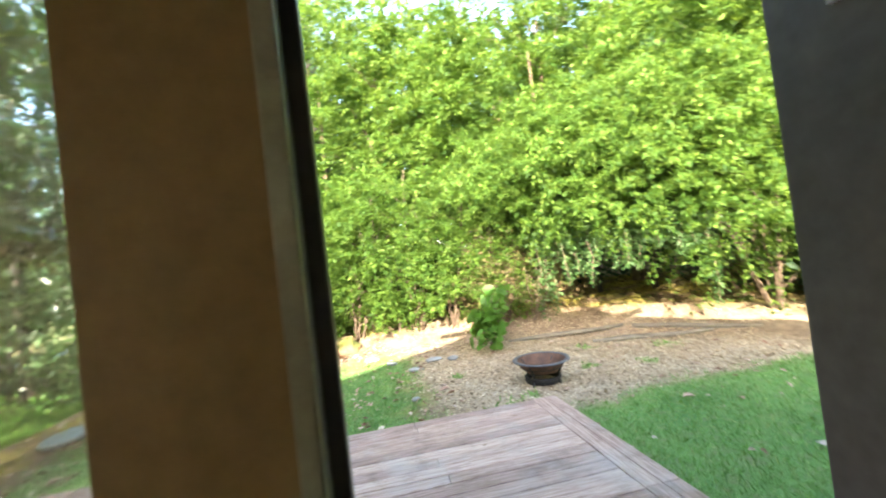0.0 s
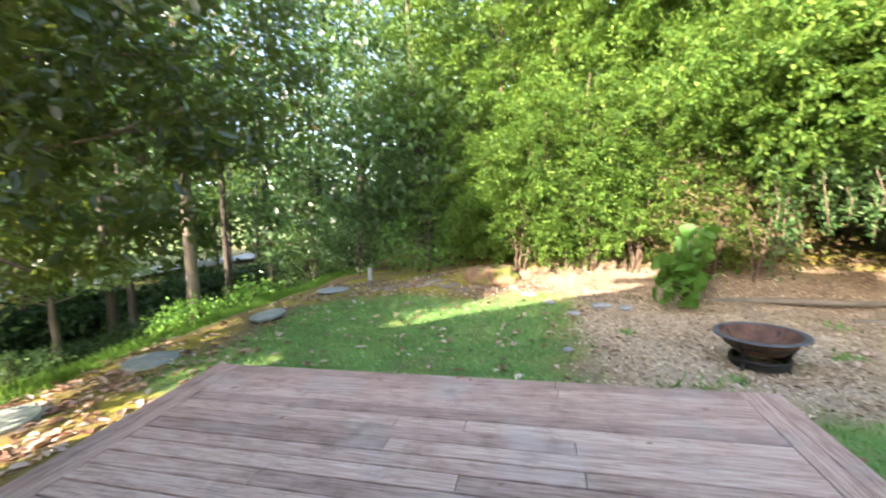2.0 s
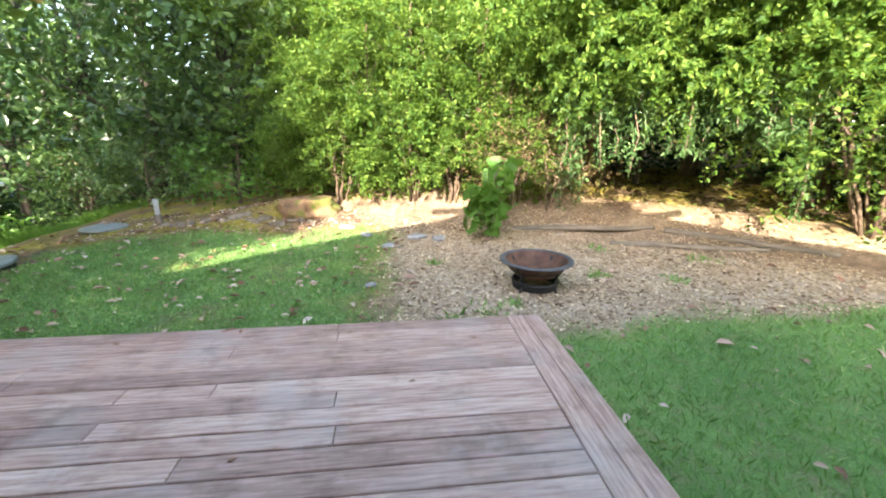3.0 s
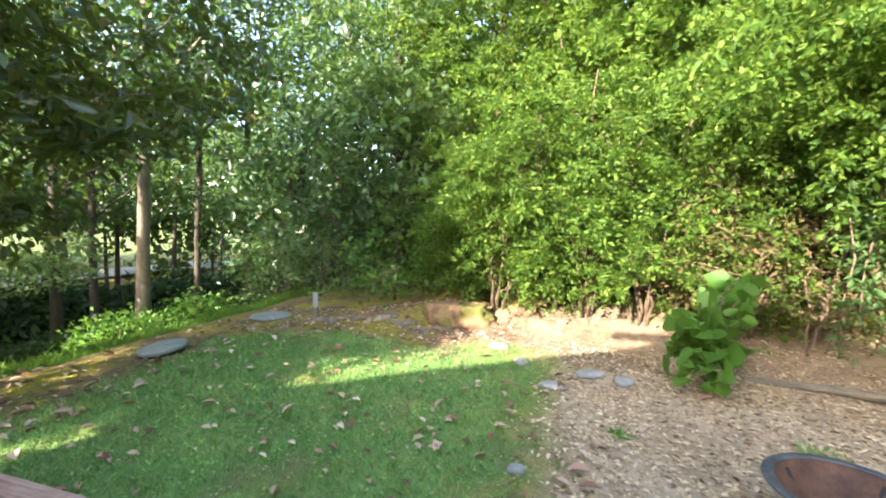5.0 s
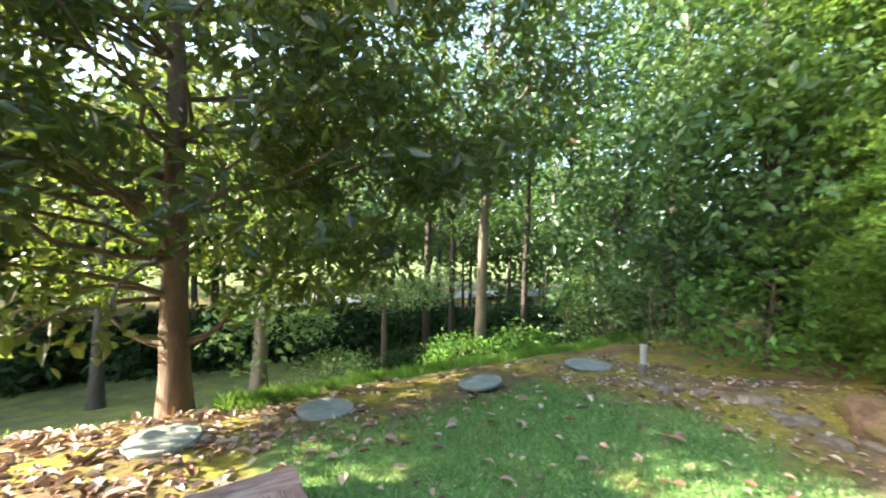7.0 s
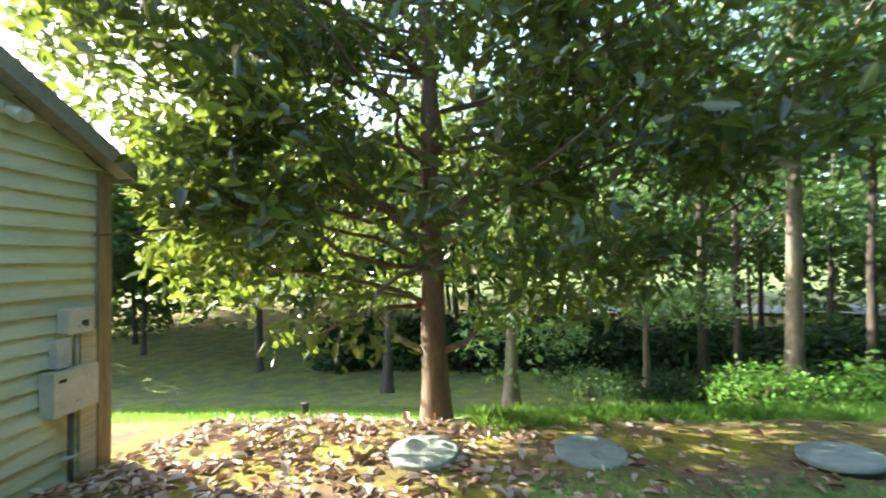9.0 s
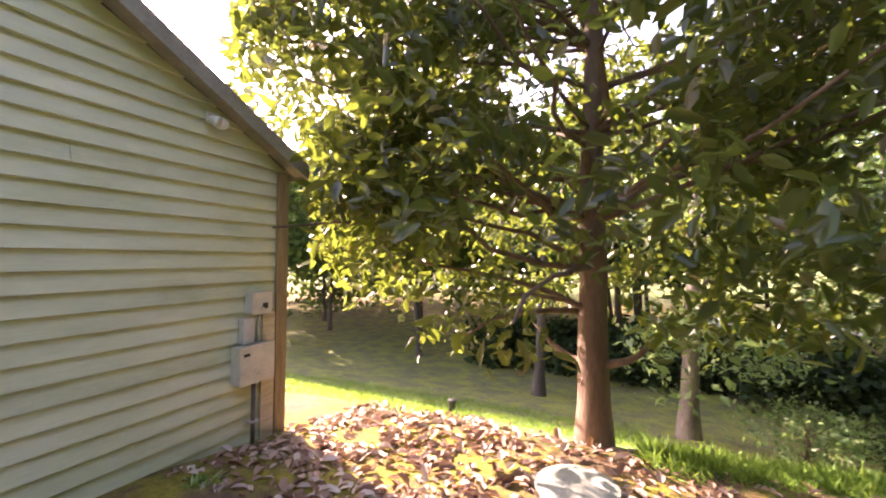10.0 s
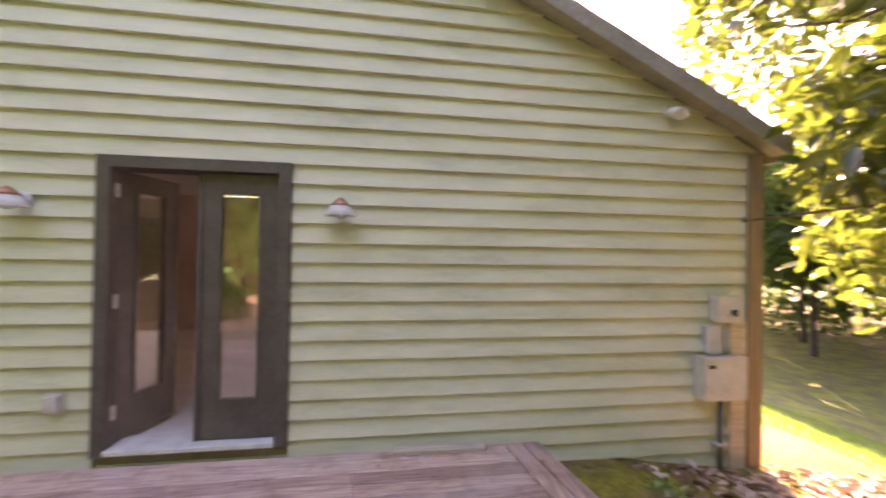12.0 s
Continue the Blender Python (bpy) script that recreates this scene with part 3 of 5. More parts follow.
def door_leaf(w, glazed_label):
    """A leaf of width w from x=0 to w, its inner face at y=0 and its outer face at y=0.045."""
    h0, h1, st, g0, g1 = 0.03, DTOP - 0.036, 0.135, 0.31, 1.87
    leaf = new("leaf")
    for side, y0, y1, mt in (("face_outside", 0.0226, 0.045, "door_paint"), ("face_inside", 0.0, 0.0224, "door_inside")):
        bm = bmesh.new()
        box(bm, 0, y0, h0, st, y1, h1)
        box(bm, w - st, y0, h0, w, y1, h1)
        box(bm, st, y0, h0, w - st, y1, g0)
        box(bm, st, y0, g1, w - st, y1, h1)
        part(side, bm, mt, leaf)
    bm = bmesh.new()
    box(bm, st - 0.012, 0.0452, g0 - 0.012, st + 0.014, 0.055, g1 + 0.012)
    box(bm, w - st - 0.014, 0.0452, g0 - 0.012, w - st + 0.012, 0.055, g1 + 0.012)
    box(bm, st + 0.014, 0.0452, g0 - 0.012, w - st - 0.014, 0.055, g0 + 0.014)
    box(bm, st + 0.014, 0.0452, g1 - 0.014, w - st - 0.014, 0.055, g1 + 0.012)
    part("glazing_bead", bm, "door_paint", leaf)
    pane = part("pane", boxed(st + 0.001, 0.018, g0 + 0.001, w - st - 0.001, 0.026, g1 - 0.001), "glass", leaf, glazed_label)
    pane.visible_shadow = False
    return leaf


LW = (DX1 - DX0 - 0.06) / 2 - 0.004
shut = door_leaf(LW, "clear glass that mirrors the garden")
shut.parent = door
shut.matrix_basis = pose(DX0 + 0.032, 0.14, 0)
part("astragal", boxed(LW - 0.012, 0.0455, 0.03, LW + 0.014, 0.062, DTOP - 0.04, 0.003), "door_paint", shut, "dark strip on the door's meeting edge")
part("edge_strip", boxed(LW - 0.014, -0.006, 0.03, LW + 0.003, -0.0005, DTOP - 0.04, 0.002), "weather_strip", shut, "grey-green weather strip along the door's edge")
part("bolt", boxed(LW - 0.004, 0.014, 0.95, LW + 0.004, 0.032, 1.06), "black_iron", shut)
ajar = door_leaf(LW, "dark glass of the open leaf")
ajar.parent = door
ajar.matrix_basis = pose(DX1 - 0.034, 0.135, 0, 0, 0, 74) @ pose(-LW, -0.045, 0)
for hz in (0.25, 1.05, 1.85):
    part("hinge", boxed(DX1 - 0.036, 0.150, hz - 0.05, DX1 - 0.030, 0.190, hz + 0.05, 0.001), "brass", door, "pale metal hinge")

# ---- deck ----
deck = thing("deck", 0, 0, 0, "low wooden deck with worn reddish-brown stain", "deck", kind="structure")
DZ, DY0, DY1, DEX = -0.075, 0.288, 4.24, 2.2


def west_edge(y):
    return -2.36 - 0.115 * (y - 0.26)


def plank(ring, thick):
    bm = prism(bmesh.new(), [(x, y, DZ - thick) for x, y in ring], (0, 0, thick))
    edges = [e for e in bm.edges if all(abs(v.co.z - DZ) < 1e-5 for v in e.verts)]
    bmesh.ops.bevel(bm, geom=edges, offset=0.005, segments=1, affect='EDGES')
    return bm


rnd = random.Random(11)
pitch = (DY1 - DY0) / 27
for i in range(27):
    y0, y1 = DY0 + i * pitch + rnd.choice((0.002, 0.004, 0.006, 0.011)), DY0 + (i + 1) * pitch - rnd.uniform(0.002, 0.006)
    xa, xb = west_edge((y0 + y1) / 2) + 0.296, DEX - 0.276
    cuts = [xa] + sorted(rnd.sample([xa + 1.2, xa + 1.9, xa + 2.4, xa + 3.1, xa + 3.6], rnd.choice((1, 1, 2)))) + [xb]
    for a, b in zip(cuts, cuts[1:]):
        ob = part("plank", plank([(a + 0.002, y0), (b - 0.002, y0), (b - 0.002, y1), (a + 0.002, y1)], 0.032), "deck_board", deck)
        ob.location.z = rnd.uniform(-0.003, 0.002)
for k in range(2):
    x0 = DEX - 0.272 + k * 0.138
    for y0, y1 in ((DY0, 2.35), (2.355, DY1 + 0.0)):
        part("border_plank", plank([(x0, y0), (x0 + 0.134, y0), (x0 + 0.134, y1), (x0, y1)], 0.034), "deck_border", deck)
    o = 0.15 + 0.0 - k * 0.146
    part("border_plank", plank([(west_edge(DY0) + o, DY0), (west_edge(DY0) + o + 0.140, DY0), (west_edge(DY1) + o + 0.140, DY1), (west_edge(DY1) + o, DY1)], 0.034), "deck_border", deck)
part("rim_joist", boxed(west_edge(DY1) + 0.02, DY1 - 0.045, -0.46, DEX - 0.01, DY1 - 0.008, DZ - 0.036), "timber", deck)
part("rim_joist", boxed(DEX - 0.045, DY0, -0.46, DEX - 0.01, DY1 - 0.046, DZ - 0.036), "timber", deck)
part("rim_joist", prism(bmesh.new(), [(west_edge(DY0) + 0.02, DY0, -0.5), (west_edge(DY0) + 0.055, DY0, -0.5), (west_edge(DY1) + 0.055, DY1 - 0.05, -0.5), (west_edge(DY1) + 0.02, DY1 - 0.05, -0.5)], (0, 0, 0.5 + DZ - 0.036)), "timber", deck)
for jx in (-1.8, -0.9, 0.0, 0.9, 1.7):
    part("joist", boxed(jx - 0.02, DY0 + 0.05, -0.30, jx + 0.02, DY1 - 0.05, DZ - 0.036), "timber", deck)
tagged(part("loose_board", boxed(-1.9, 0.292, DZ + 0.002, -1.2, 0.4, DZ + 0.03, 0.003), "pale_wood"), "short pale board lying against the wall on the deck", "board")

# ---- trees ----
def clumps(rng, centre, radii, n, per, sigma, shell=0.55, low=-1.0):
    """Leaf points in clumps spread through the outer part of an ellipsoid."""
    d = rng.normal(size=(n, 3))
    d /= np.linalg.norm(d, axis=1)[:, None]
    d[:, 2] = np.maximum(d[:, 2], low)
    rad = (shell + (1 - shell) * rng.random(n) ** 0.6)[:, None]
    c = np.asarray(centre) + d * rad * np.asarray(radii)
    k = np.repeat(c, per, axis=0)
    return c, k + rng.normal(size=k.shape) * np.array([sigma, sigma, sigma * 0.6])


def sprays(rng, centre, radii, n, per, length, shell=0.5):
    """Leaf points along arching shoots that reach outwards and bend down."""
    d = rng.normal(size=(n, 3))
    d /= np.linalg.norm(d, axis=1)[:, None]
    rad = (shell + (1 - shell) * rng.random(n) ** 0.6)[:, None]
    c = np.asarray(centre) + d * rad * np.asarray(radii)
    o = d + rng.normal(size=(n, 3)) * 0.45
    o[:, 2] = o[:, 2] * 0.5 + 0.25
    o /= np.linalg.norm(o, axis=1)[:, None]
    L = length * rng.uniform(0.5, 1.3, n)
    k = np.repeat(np.arange(n), per)
    s = rng.random(len(k)) ** 0.8
    p = c[k] + o[k] * (L[k] * s)[:, None]
    p[:, 2] -= 0.55 * L[k] * s * s
    p += rng.normal(size=p.shape) * (0.045 + 0.10 * (1 - s))[:, None] * np.array([1, 1, 0.55]) * length
    return c, p


def limb_path(rng, a, b, sag=0.0, steps=5):
    a, b = np.asarray(a, float), np.asarray(b, float)
    out = []
    L = np.linalg.norm(b - a)
    for i in range(steps + 1):
        f = i / steps
        p = a + (b - a) * f + np.array([0, 0, sag * math.sin(f * math.pi)])
        if 0 < i < steps:
            p = p + rng.normal(size=3) * L * 0.025
        out.append(p)
    return out


def trunk_mesh(rng, h, r, lean=(0, 0), flare=1.45, wob=0.02, sides=12, steps=10):
    pts, rad = [(0, 0, -0.35)], [r * flare * 1.15]
    for i in range(steps + 1):
        f = i / steps
        pts.append((lean[0] * f + rng.normal() * wob * f, lean[1] * f + rng.normal() * wob * f, h * f))
        rad.append(r * ((1 - 0.72 * f) + (flare - 1) * math.exp(-f * h * 3.2)))
    bm = tube(bmesh.new(), pts, rad, sides)
    for v in bm.verts:
        k = noise.noise(v.co * 2.3) * 0.12 + 1
        v.co.x *= k
        v.co.y *= k
    return bm, pts, rad


def tree(name, label, x, y, h, r, crowns, leafmat, size, seed, bark="bark_dark", lean=(0, 0), limbs=8, limb_from=0.35, category="tree", group="", flare=1.4, width=0.5, droop=0.2, fine=False, spray=0.0, stems=1):
    """A trunk with limbs and a crown; crowns: (centre, radii, clumps, leaves in each, spread), from the tree's base."""
    rng = np.random.default_rng(seed)
    ob = thing(name, x, y, gz(x, y), label, category, group)
    for k in range(stems - 1):
        a = rng.uniform(0, math.tau)
        e = (math.cos(a) * h * 0.3, math.sin(a) * h * 0.3, h * rng.uniform(0.6, 0.95))
        part("stem", tube(bmesh.new(), limb_path(rng, (math.cos(a) * 0.12, math.sin(a) * 0.12, -0.1), e, 0.1, 6), [r * 0.8 * (1 - 0.12 * q) for q in range(7)], 6), bark, ob, smooth=True)
    bm, pts, rad = trunk_mesh(rng, h, r, lean, flare)
    part("trunk", bm, bark, ob, smooth=True)
    allp, cents = [], []
    for centre, radii, n, per, sig in crowns:
        c, p = sprays(rng, centre, radii, n, per, spray) if spray else clumps(rng, centre, radii, n, per, sig)
        p = p[p[:, 2] > 0.03]
        allp.append(p)
        cents.append(c)
    cents = np.concatenate(cents)
    for i in rng.choice(len(cents), min(limbs, len(cents)), replace=False):
        f = np.clip((cents[i][2] / h) - 0.12 - 0.1 * rng.random(), limb_from, 0.93)
        a = np.array(pts[1]) + (np.array(pts[-1]) - np.array(pts[1])) * f
        rr = max(0.012, r * (1 - 0.72 * f) * 0.42)
        bm = tube(bmesh.new(), limb_path(rng, a, cents[i], 0.12 * h * 0.1), [rr * (1 - 0.16 * k) for k in range(6)], 6)
        part("limb", bm, bark, ob, smooth=True)
    me = leaves("crown", np.concatenate(allp), size, leafmat, rng, droop, width, fine=fine)
    cr = new("crown", me)
    cr.parent = ob
    return ob

# big magnolia by the corner of the house
MX, MY = -6.3, 3.35
rng = np.random.default_rng(21)
mag = thing("magnolia_tree", MX, MY, gz(MX, MY), "large southern magnolia with glossy dark leaves and low limbs", "tree")
bm, mpts, mrad = trunk_mesh(rng, 8.5, 0.19, (0.15, -0.1), 1.3, 0.05, 16, 16)
part("trunk", bm, "bark", mag, smooth=True)
mcents, mleaf = [], []
for centre, radii, n, per, sig in (((-0.5, 0, 3.3), (3.9, 4.0, 2.2), 230, 46, 0.21), ((0, 0, 6.0), (3.7, 3.7, 3.2), 350, 46, 0.24), ((0.8, -0.4, 2.3), (2.8, 3.2, 1.2), 60, 34, 0.22), ((1.4, 2.9, 5.2), (2.4, 2.6, 2.2), 130, 46, 0.25), ((0.5, -3.3, 5.2), (2.4, 2.3, 2.1), 200, 46, 0.25), ((0.9, -2.3, 3.1), (1.2, 1.0, 1.3), 50, 30, 0.2)):
    c, p = clumps(rng, centre, radii, n, per, sig, 0.45)
    mcents.append(c)
    mleaf.append(p)
mcents = np.concatenate(mcents)
MZ0 = gz(MX, MY)
for i in rng.choice(len(mcents), 70, replace=False):
    c = mcents[i]
    f = np.clip((c[2] - 0.15 * np.hypot(c[0], c[1]) + rng.uniform(-0.5, 0.4)) / 8.5, rng.uniform(0.2, 0.36), 0.9)
    k = 1 + int(f * 16)
    a = np.array(mpts[k])
    rr = 0.05 * (1 - 0.6 * f)
    part("limb", tube(bmesh.new(), limb_path(rng, a, c, 0.10, 6), [rr * (1 - 0.13 * q) for q in range(7)], 7), "bark", mag, smooth=True)
for ang, ln, up in ((1.25, 0.8, 0.55), (4.3, 0.9, 0.45)):
    a = np.array(mpts[3])
    a[2] = 0.95
    e = a + np.array([math.cos(ang) * ln, math.sin(ang) * ln, up])
    part("limb", tube(bmesh.new(), limb_path(rng, a, e, -0.12, 6), [0.065 - 0.008 * q for q in range(7)], 8), "bark", mag, smooth=True)
pts = np.concatenate(mleaf)
ok = (pts[:, 2] > 0.9) & ~((np.hypot(pts[:, 0], pts[:, 1]) < 1.1) & (pts[:, 2] < 5.0)) & ~((np.abs(np.arctan2(pts[:, 1], pts[:, 0]) - 0.03) < 0.3) & (pts[:, 2] < 5.2) & (rng.random(len(pts)) < 0.42)) & ~((pts[:, 1] + MY < 2.6) & (3.5 - pts[:, 1] - MY > np.where(pts[:, 2] + MZ0 > 3.2, 1.25, 0.88) * (-1.1 - pts[:, 0] - MX))) & (pts[:, 0] + MX < -3.7) & ~((pts[:, 0] + MX > -4.9) & (pts[:, 2] < 2.3))
crown = new("crown", leaves("crown", pts[ok], 0.172, "magnolia_leaf", rng, 0.42, 0.42, 0.07, fine=True))
crown.parent = mag

# woods to the west and north
T = tree
T("tree", "tall slender tree with a pale grey-brown trunk", -10.8, 11.6, 15, 0.2, [((0.4, -0.2, 10), (3.6, 3.6, 3.6), 130, 60, 0.4), ((0.6, -1.2, 7.2), (3.0, 3.0, 1.4), 30, 60, 0.32)], "wood_leaf", 0.17, 31, "bark_grey", (0.5, 0.2), 12, 0.4, flare=1.25)
T("dogwood", "small understory tree with pale layered foliage", -13.6, 9.4, 4.2, 0.13, [((0, 0, 3.7), (2.4, 2.4, 0.9), 36, 60, 0.3), ((0.5, 0.4, 2.9), (1.9, 1.9, 0.5), 20, 50, 0.25)], "dogwood_leaf", 0.16, 32, "bark_grey", (0.2, -0.1), 9, 0.4)
T("tree", "leaning grey tree with a dark base on the slope", -12.6, 5.1, 9, 0.22, [((0, 0, 7), (3, 3, 2.6), 50, 50, 0.4), ((0.3, 0.3, 2.3), (1.6, 1.6, 1.2), 22, 50, 0.3)], "dogwood_leaf", 0.18, 33, "bark_grey", (-0.4, 0.3), 10, 0.25)
T("tree", "dark slim tree at the foot of the slope", -15.8, 0.9, 9, 0.2, [((0, 0, 7.0), (3, 3, 2.6), 44, 50, 0.5)], "wood_leaf", 0.22, 34, "bark_dark", (-0.5, 0.2), 8, 0.4)
T("tree", "forked dark tree against the sky", -9.0, 15.5, 13, 0.16, [((-0.6, 0, 10.5), (2.6, 2.4, 3), 40, 50, 0.5)], "wood_leaf", 0.2, 35, "bark_dark", (-0.9, 0), 9, 0.25)
T("tree", "forked dark tree against the sky", -8.8, 15.6, 13, 0.13, [((1.2, 0.3, 10.5), (2.0, 2.4, 3), 34, 50, 0.5)], "far_leaf", 0.2, 36, "bark_dark", (1.6, 0.2), 9, 0.25)
T("tree", "thin dark tree in the wood", -12.5, 15.0, 14, 0.14, [((0, 0, 11), (2.8, 2.8, 3), 44, 50, 0.5)], "wood_leaf", 0.22, 37, "bark_dark", (0.3, 0.3), 8, 0.4)
T("tree", "thin dark tree in the wood", -16.5, 14.0, 14, 0.16, [((0, 0, 9), (3.4, 3.4, 4.2), 60, 50, 0.6)], "far_leaf", 0.25, 38, "bark_dark", (0.2, 0.1), 8, 0.35)
T("tree", "broad dark-leaved tree at the edge of the wood", -5.4, 13.2, 8.5, 0.17, [((0, 0, 3.4), (3.0, 2.4, 3.0), 120, 70, 0.38), ((0.4, 0, 6.0), (2.3, 2.0, 1.8), 50, 60, 0.35)], "wood_leaf", 0.17, 39, "bark_dark", (0.5, 0.1), 14, 0.15)
T("tree", "broad dark-leaved tree at the edge of the wood", -2.9, 12.4, 8, 0.16, [((0, 0, 3.2), (2.2, 2.0, 2.9), 100, 70, 0.36), ((-0.3, 0, 6.2), (2.1, 1.9, 2.2), 50, 60, 0.36)], "edge_leaf", 0.17, 40, "bark_dark", (-0.3, 0.2), 14, 0.15)
T("tree", "broad dark-leaved tree at the edge of the wood", -8.2, 14.8, 7, 0.14, [((0, 0, 3.0), (2.3, 2.2, 2.4), 80, 60, 0.4)], "wood_leaf", 0.18, 41, "bark_dark", (0.1, 0.2), 10, 0.15)
T("tree", "spreading wood tree with a dark dense crown", -13.8, 11.2, 13, 0.17, [((1.0, -0.5, 8.8), (4.0, 3.6, 3.4), 150, 60, 0.42)], "wood_leaf", 0.18, 45, "bark_dark", (0.4, 0), 10, 0.4)
T("tree", "spreading wood tree with a dark dense crown", -11.6, 16.6, 15, 0.17, [((0.5, -0.5, 11.5), (3.6, 3.6, 3.2), 120, 60, 0.45)], "wood_leaf", 0.19, 46, "bark_dark", (0.4, 0), 10, 0.4)
T("tree", "tall wood tree closing the sky above the yard", -3.6, 15.0, 13, 0.15, [((0, 0, 11.2), (3.2, 3.0, 2.2), 100, 60, 0.4)], "wood_leaf", 0.17, 47, "bark_dark", (0.2, 0), 10, 0.5)
T("tree", "tall wood tree closing the sky above the yard", -7.4, 17.6, 17, 0.17, [((0.4, 0, 15.0), (3.8, 3.4, 2.2), 110, 60, 0.45)], "wood_leaf", 0.19, 48, "bark_dark", (0.3, 0), 10, 0.55)
T("tree", "tall wood tree with dense green crown", -1.2, 16.5, 14, 0.22, [((0, 0, 9), (3.8, 3.2, 4.5), 110, 60, 0.55)], "far_leaf", 0.2, 42, "bark_dark", (0.2, 0), 10, 0.3)
T("tree", "tall wood tree with dense green crown", -5.2, 19.5, 15, 0.24, [((-1.0, 0, 11.5), (3.2, 3.0, 3.0), 70, 60, 0.55)], "wood_leaf", 0.22, 43, "bark_dark", (-0.4, 0), 10, 0.3)

# low bushes on the berm
for i, (bx, by, rr, hh, mt, lab) in enumerate(((-8.9, 9.6, 0.8, 0.9, "broad_leaf", "leafy weeds at the foot of a tree"), (-7.6, 10.6, 0.7, 0.8, "broad_leaf", "leafy weeds at the foot of a tree"), (-6.6, 12.2, 1.1, 1.5, "edge_leaf", "dense green bush at the wood's edge"),
                                               (-10.9, 6.8, 1.0, 1.0, "dogwood_leaf", "pale-leaved bush on the slope"), (-4.6, 11.3, 1.3, 1.5, "dogwood_leaf", "dense green bush at the wood's edge"), (-2.4, 10.7, 1.2, 1.5, "broad_leaf", "dense green bush at the wood's edge"), (-0.9, 10.9, 1.0, 1.5, "hedge_leaf", "yellow-green bush behind the boulder"))):
    T("bush", lab, bx, by, hh, 0.03, [((0, 0, hh * 0.55), (rr, rr, hh * 0.55), 34, 40, 0.2)], mt, 0.11, 60 + i, "twig", (0.1, 0), 10, 0.1, "bush")

# yellow-green hedge along the bank
def bank(angle, r):
    """A point on the curve of the bank, by its angle from the east."""
    return 0.5 + 7.6 * r * math.cos(radians(angle)), 9.0 * r * math.sin(radians(angle))


rnd = random.Random(8)
HEDGE = []
for k, ang in enumerate(range(97, 8, -7)):
    hx, hy = bank(ang + rnd.uniform(-2, 2), rnd.uniform(1.08, 1.24))
    vine = 5 <= k <= 8
    s = rnd.uniform(0.75, 1.2) if not vine else 1.0
    if vine:
        hx, hy = bank(ang, 1.32)
    open_shrub = 3 <= k <= 4
    HEDGE.append((hx, hy, 3.6 * s, (1.4 * s, 1.15, (1.75 if not vine else 1.3) * s), (2.0 if not vine else 3.3) * s, 190 if vine else 105 if open_shrub else 175, vine, False))
for k, ang in enumerate(range(99, 8, -10)):
    hx, hy = bank(ang + rnd.uniform(-3, 3), rnd.uniform(1.3, 1.45))
    s = rnd.uniform(0.85, 1.2)
    HEDGE.append((hx, hy, 7.0 * s, (2.5 * s, 2.0, 3.6 * s), 5.7 * s, 260, False, True))
for k, ang in enumerate((94, 84, 78, 70, 22)):
    hx, hy = bank(ang, 1.06)
    HEDGE.append((hx, hy, 1.3, (0.9, 0.55, 0.7), 0.95, 70, False, False))
for i, (hx, hy, hh, rad, cz, n, vine, tall) in enumerate(HEDGE):
    T("hedge_shrub", "tall sunlit yellow-green hedge shrub with arching shoots" if not vine else "hedge shrub draped with pale hanging vines", hx, hy, hh, 0.035 if not tall else 0.08,
      [((0, 0, cz), rad, n, 105, 0.22)] if not vine else [((-0.2 * (hx - 0.5), -0.2 * hy, cz), rad, n, 105, 0.22), ((-0.25 * (hx - 0.5), -0.25 * hy, cz - 0.2), (rad[0] * 0.9, 0.8, 0.7), 60, 90, 0.18)],
      "hedge_leaf", (0.074 if hh > 2 else 0.06) if not tall else 0.11, 80 + i, "bark_dark" if vine else "twig", (0.2, -0.2), 22 if vine else 12, 0.08, "hedge", "hedge shrubs on the bank",
      droop=0.6 if vine else 0.25, width=0.5, spray=0.55 if hh < 2 else 0.85 if not tall else 1.2, stems=2 if tall or vine else 6)
# Backing leaves, coloured dark to give the shade under the hedge.
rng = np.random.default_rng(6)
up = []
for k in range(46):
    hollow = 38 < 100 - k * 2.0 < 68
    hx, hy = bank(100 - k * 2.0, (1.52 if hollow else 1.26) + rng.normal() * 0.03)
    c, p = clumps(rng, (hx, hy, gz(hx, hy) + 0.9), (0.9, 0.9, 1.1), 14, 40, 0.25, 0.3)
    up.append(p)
tagged(new("hedge_undergrowth", leaves("hedge_undergrowth", np.concatenate(up), 0.12, "shade_tinted_leaf", rng, 0.2, 0.6)), "dense undergrowth beneath the hedge, coloured dark for the shade there", "undergrowth", kind="stuff")
# thin stems that show under the hedge
for i, (ang, rr, hh, n) in enumerate(((70, 1.04, 1.6, 26), (65, 1.05, 1.5, 30), (72, 1.1, 1.9, 20))):
    hx, hy = bank(ang, rr)
    T("dry_bush", "dry brown brush with many bare pale twigs", hx, hy, hh, 0.02, [((0, 0, hh * 0.6), (1.0, 0.6, hh * 0.5), n + 16, 50, 0.22)], "brush_leaf", 0.055, 130 + i, "dry_twig", (0.2, -0.25), 16, 0.05, "bush", "dry brush below the hedge", stems=4)
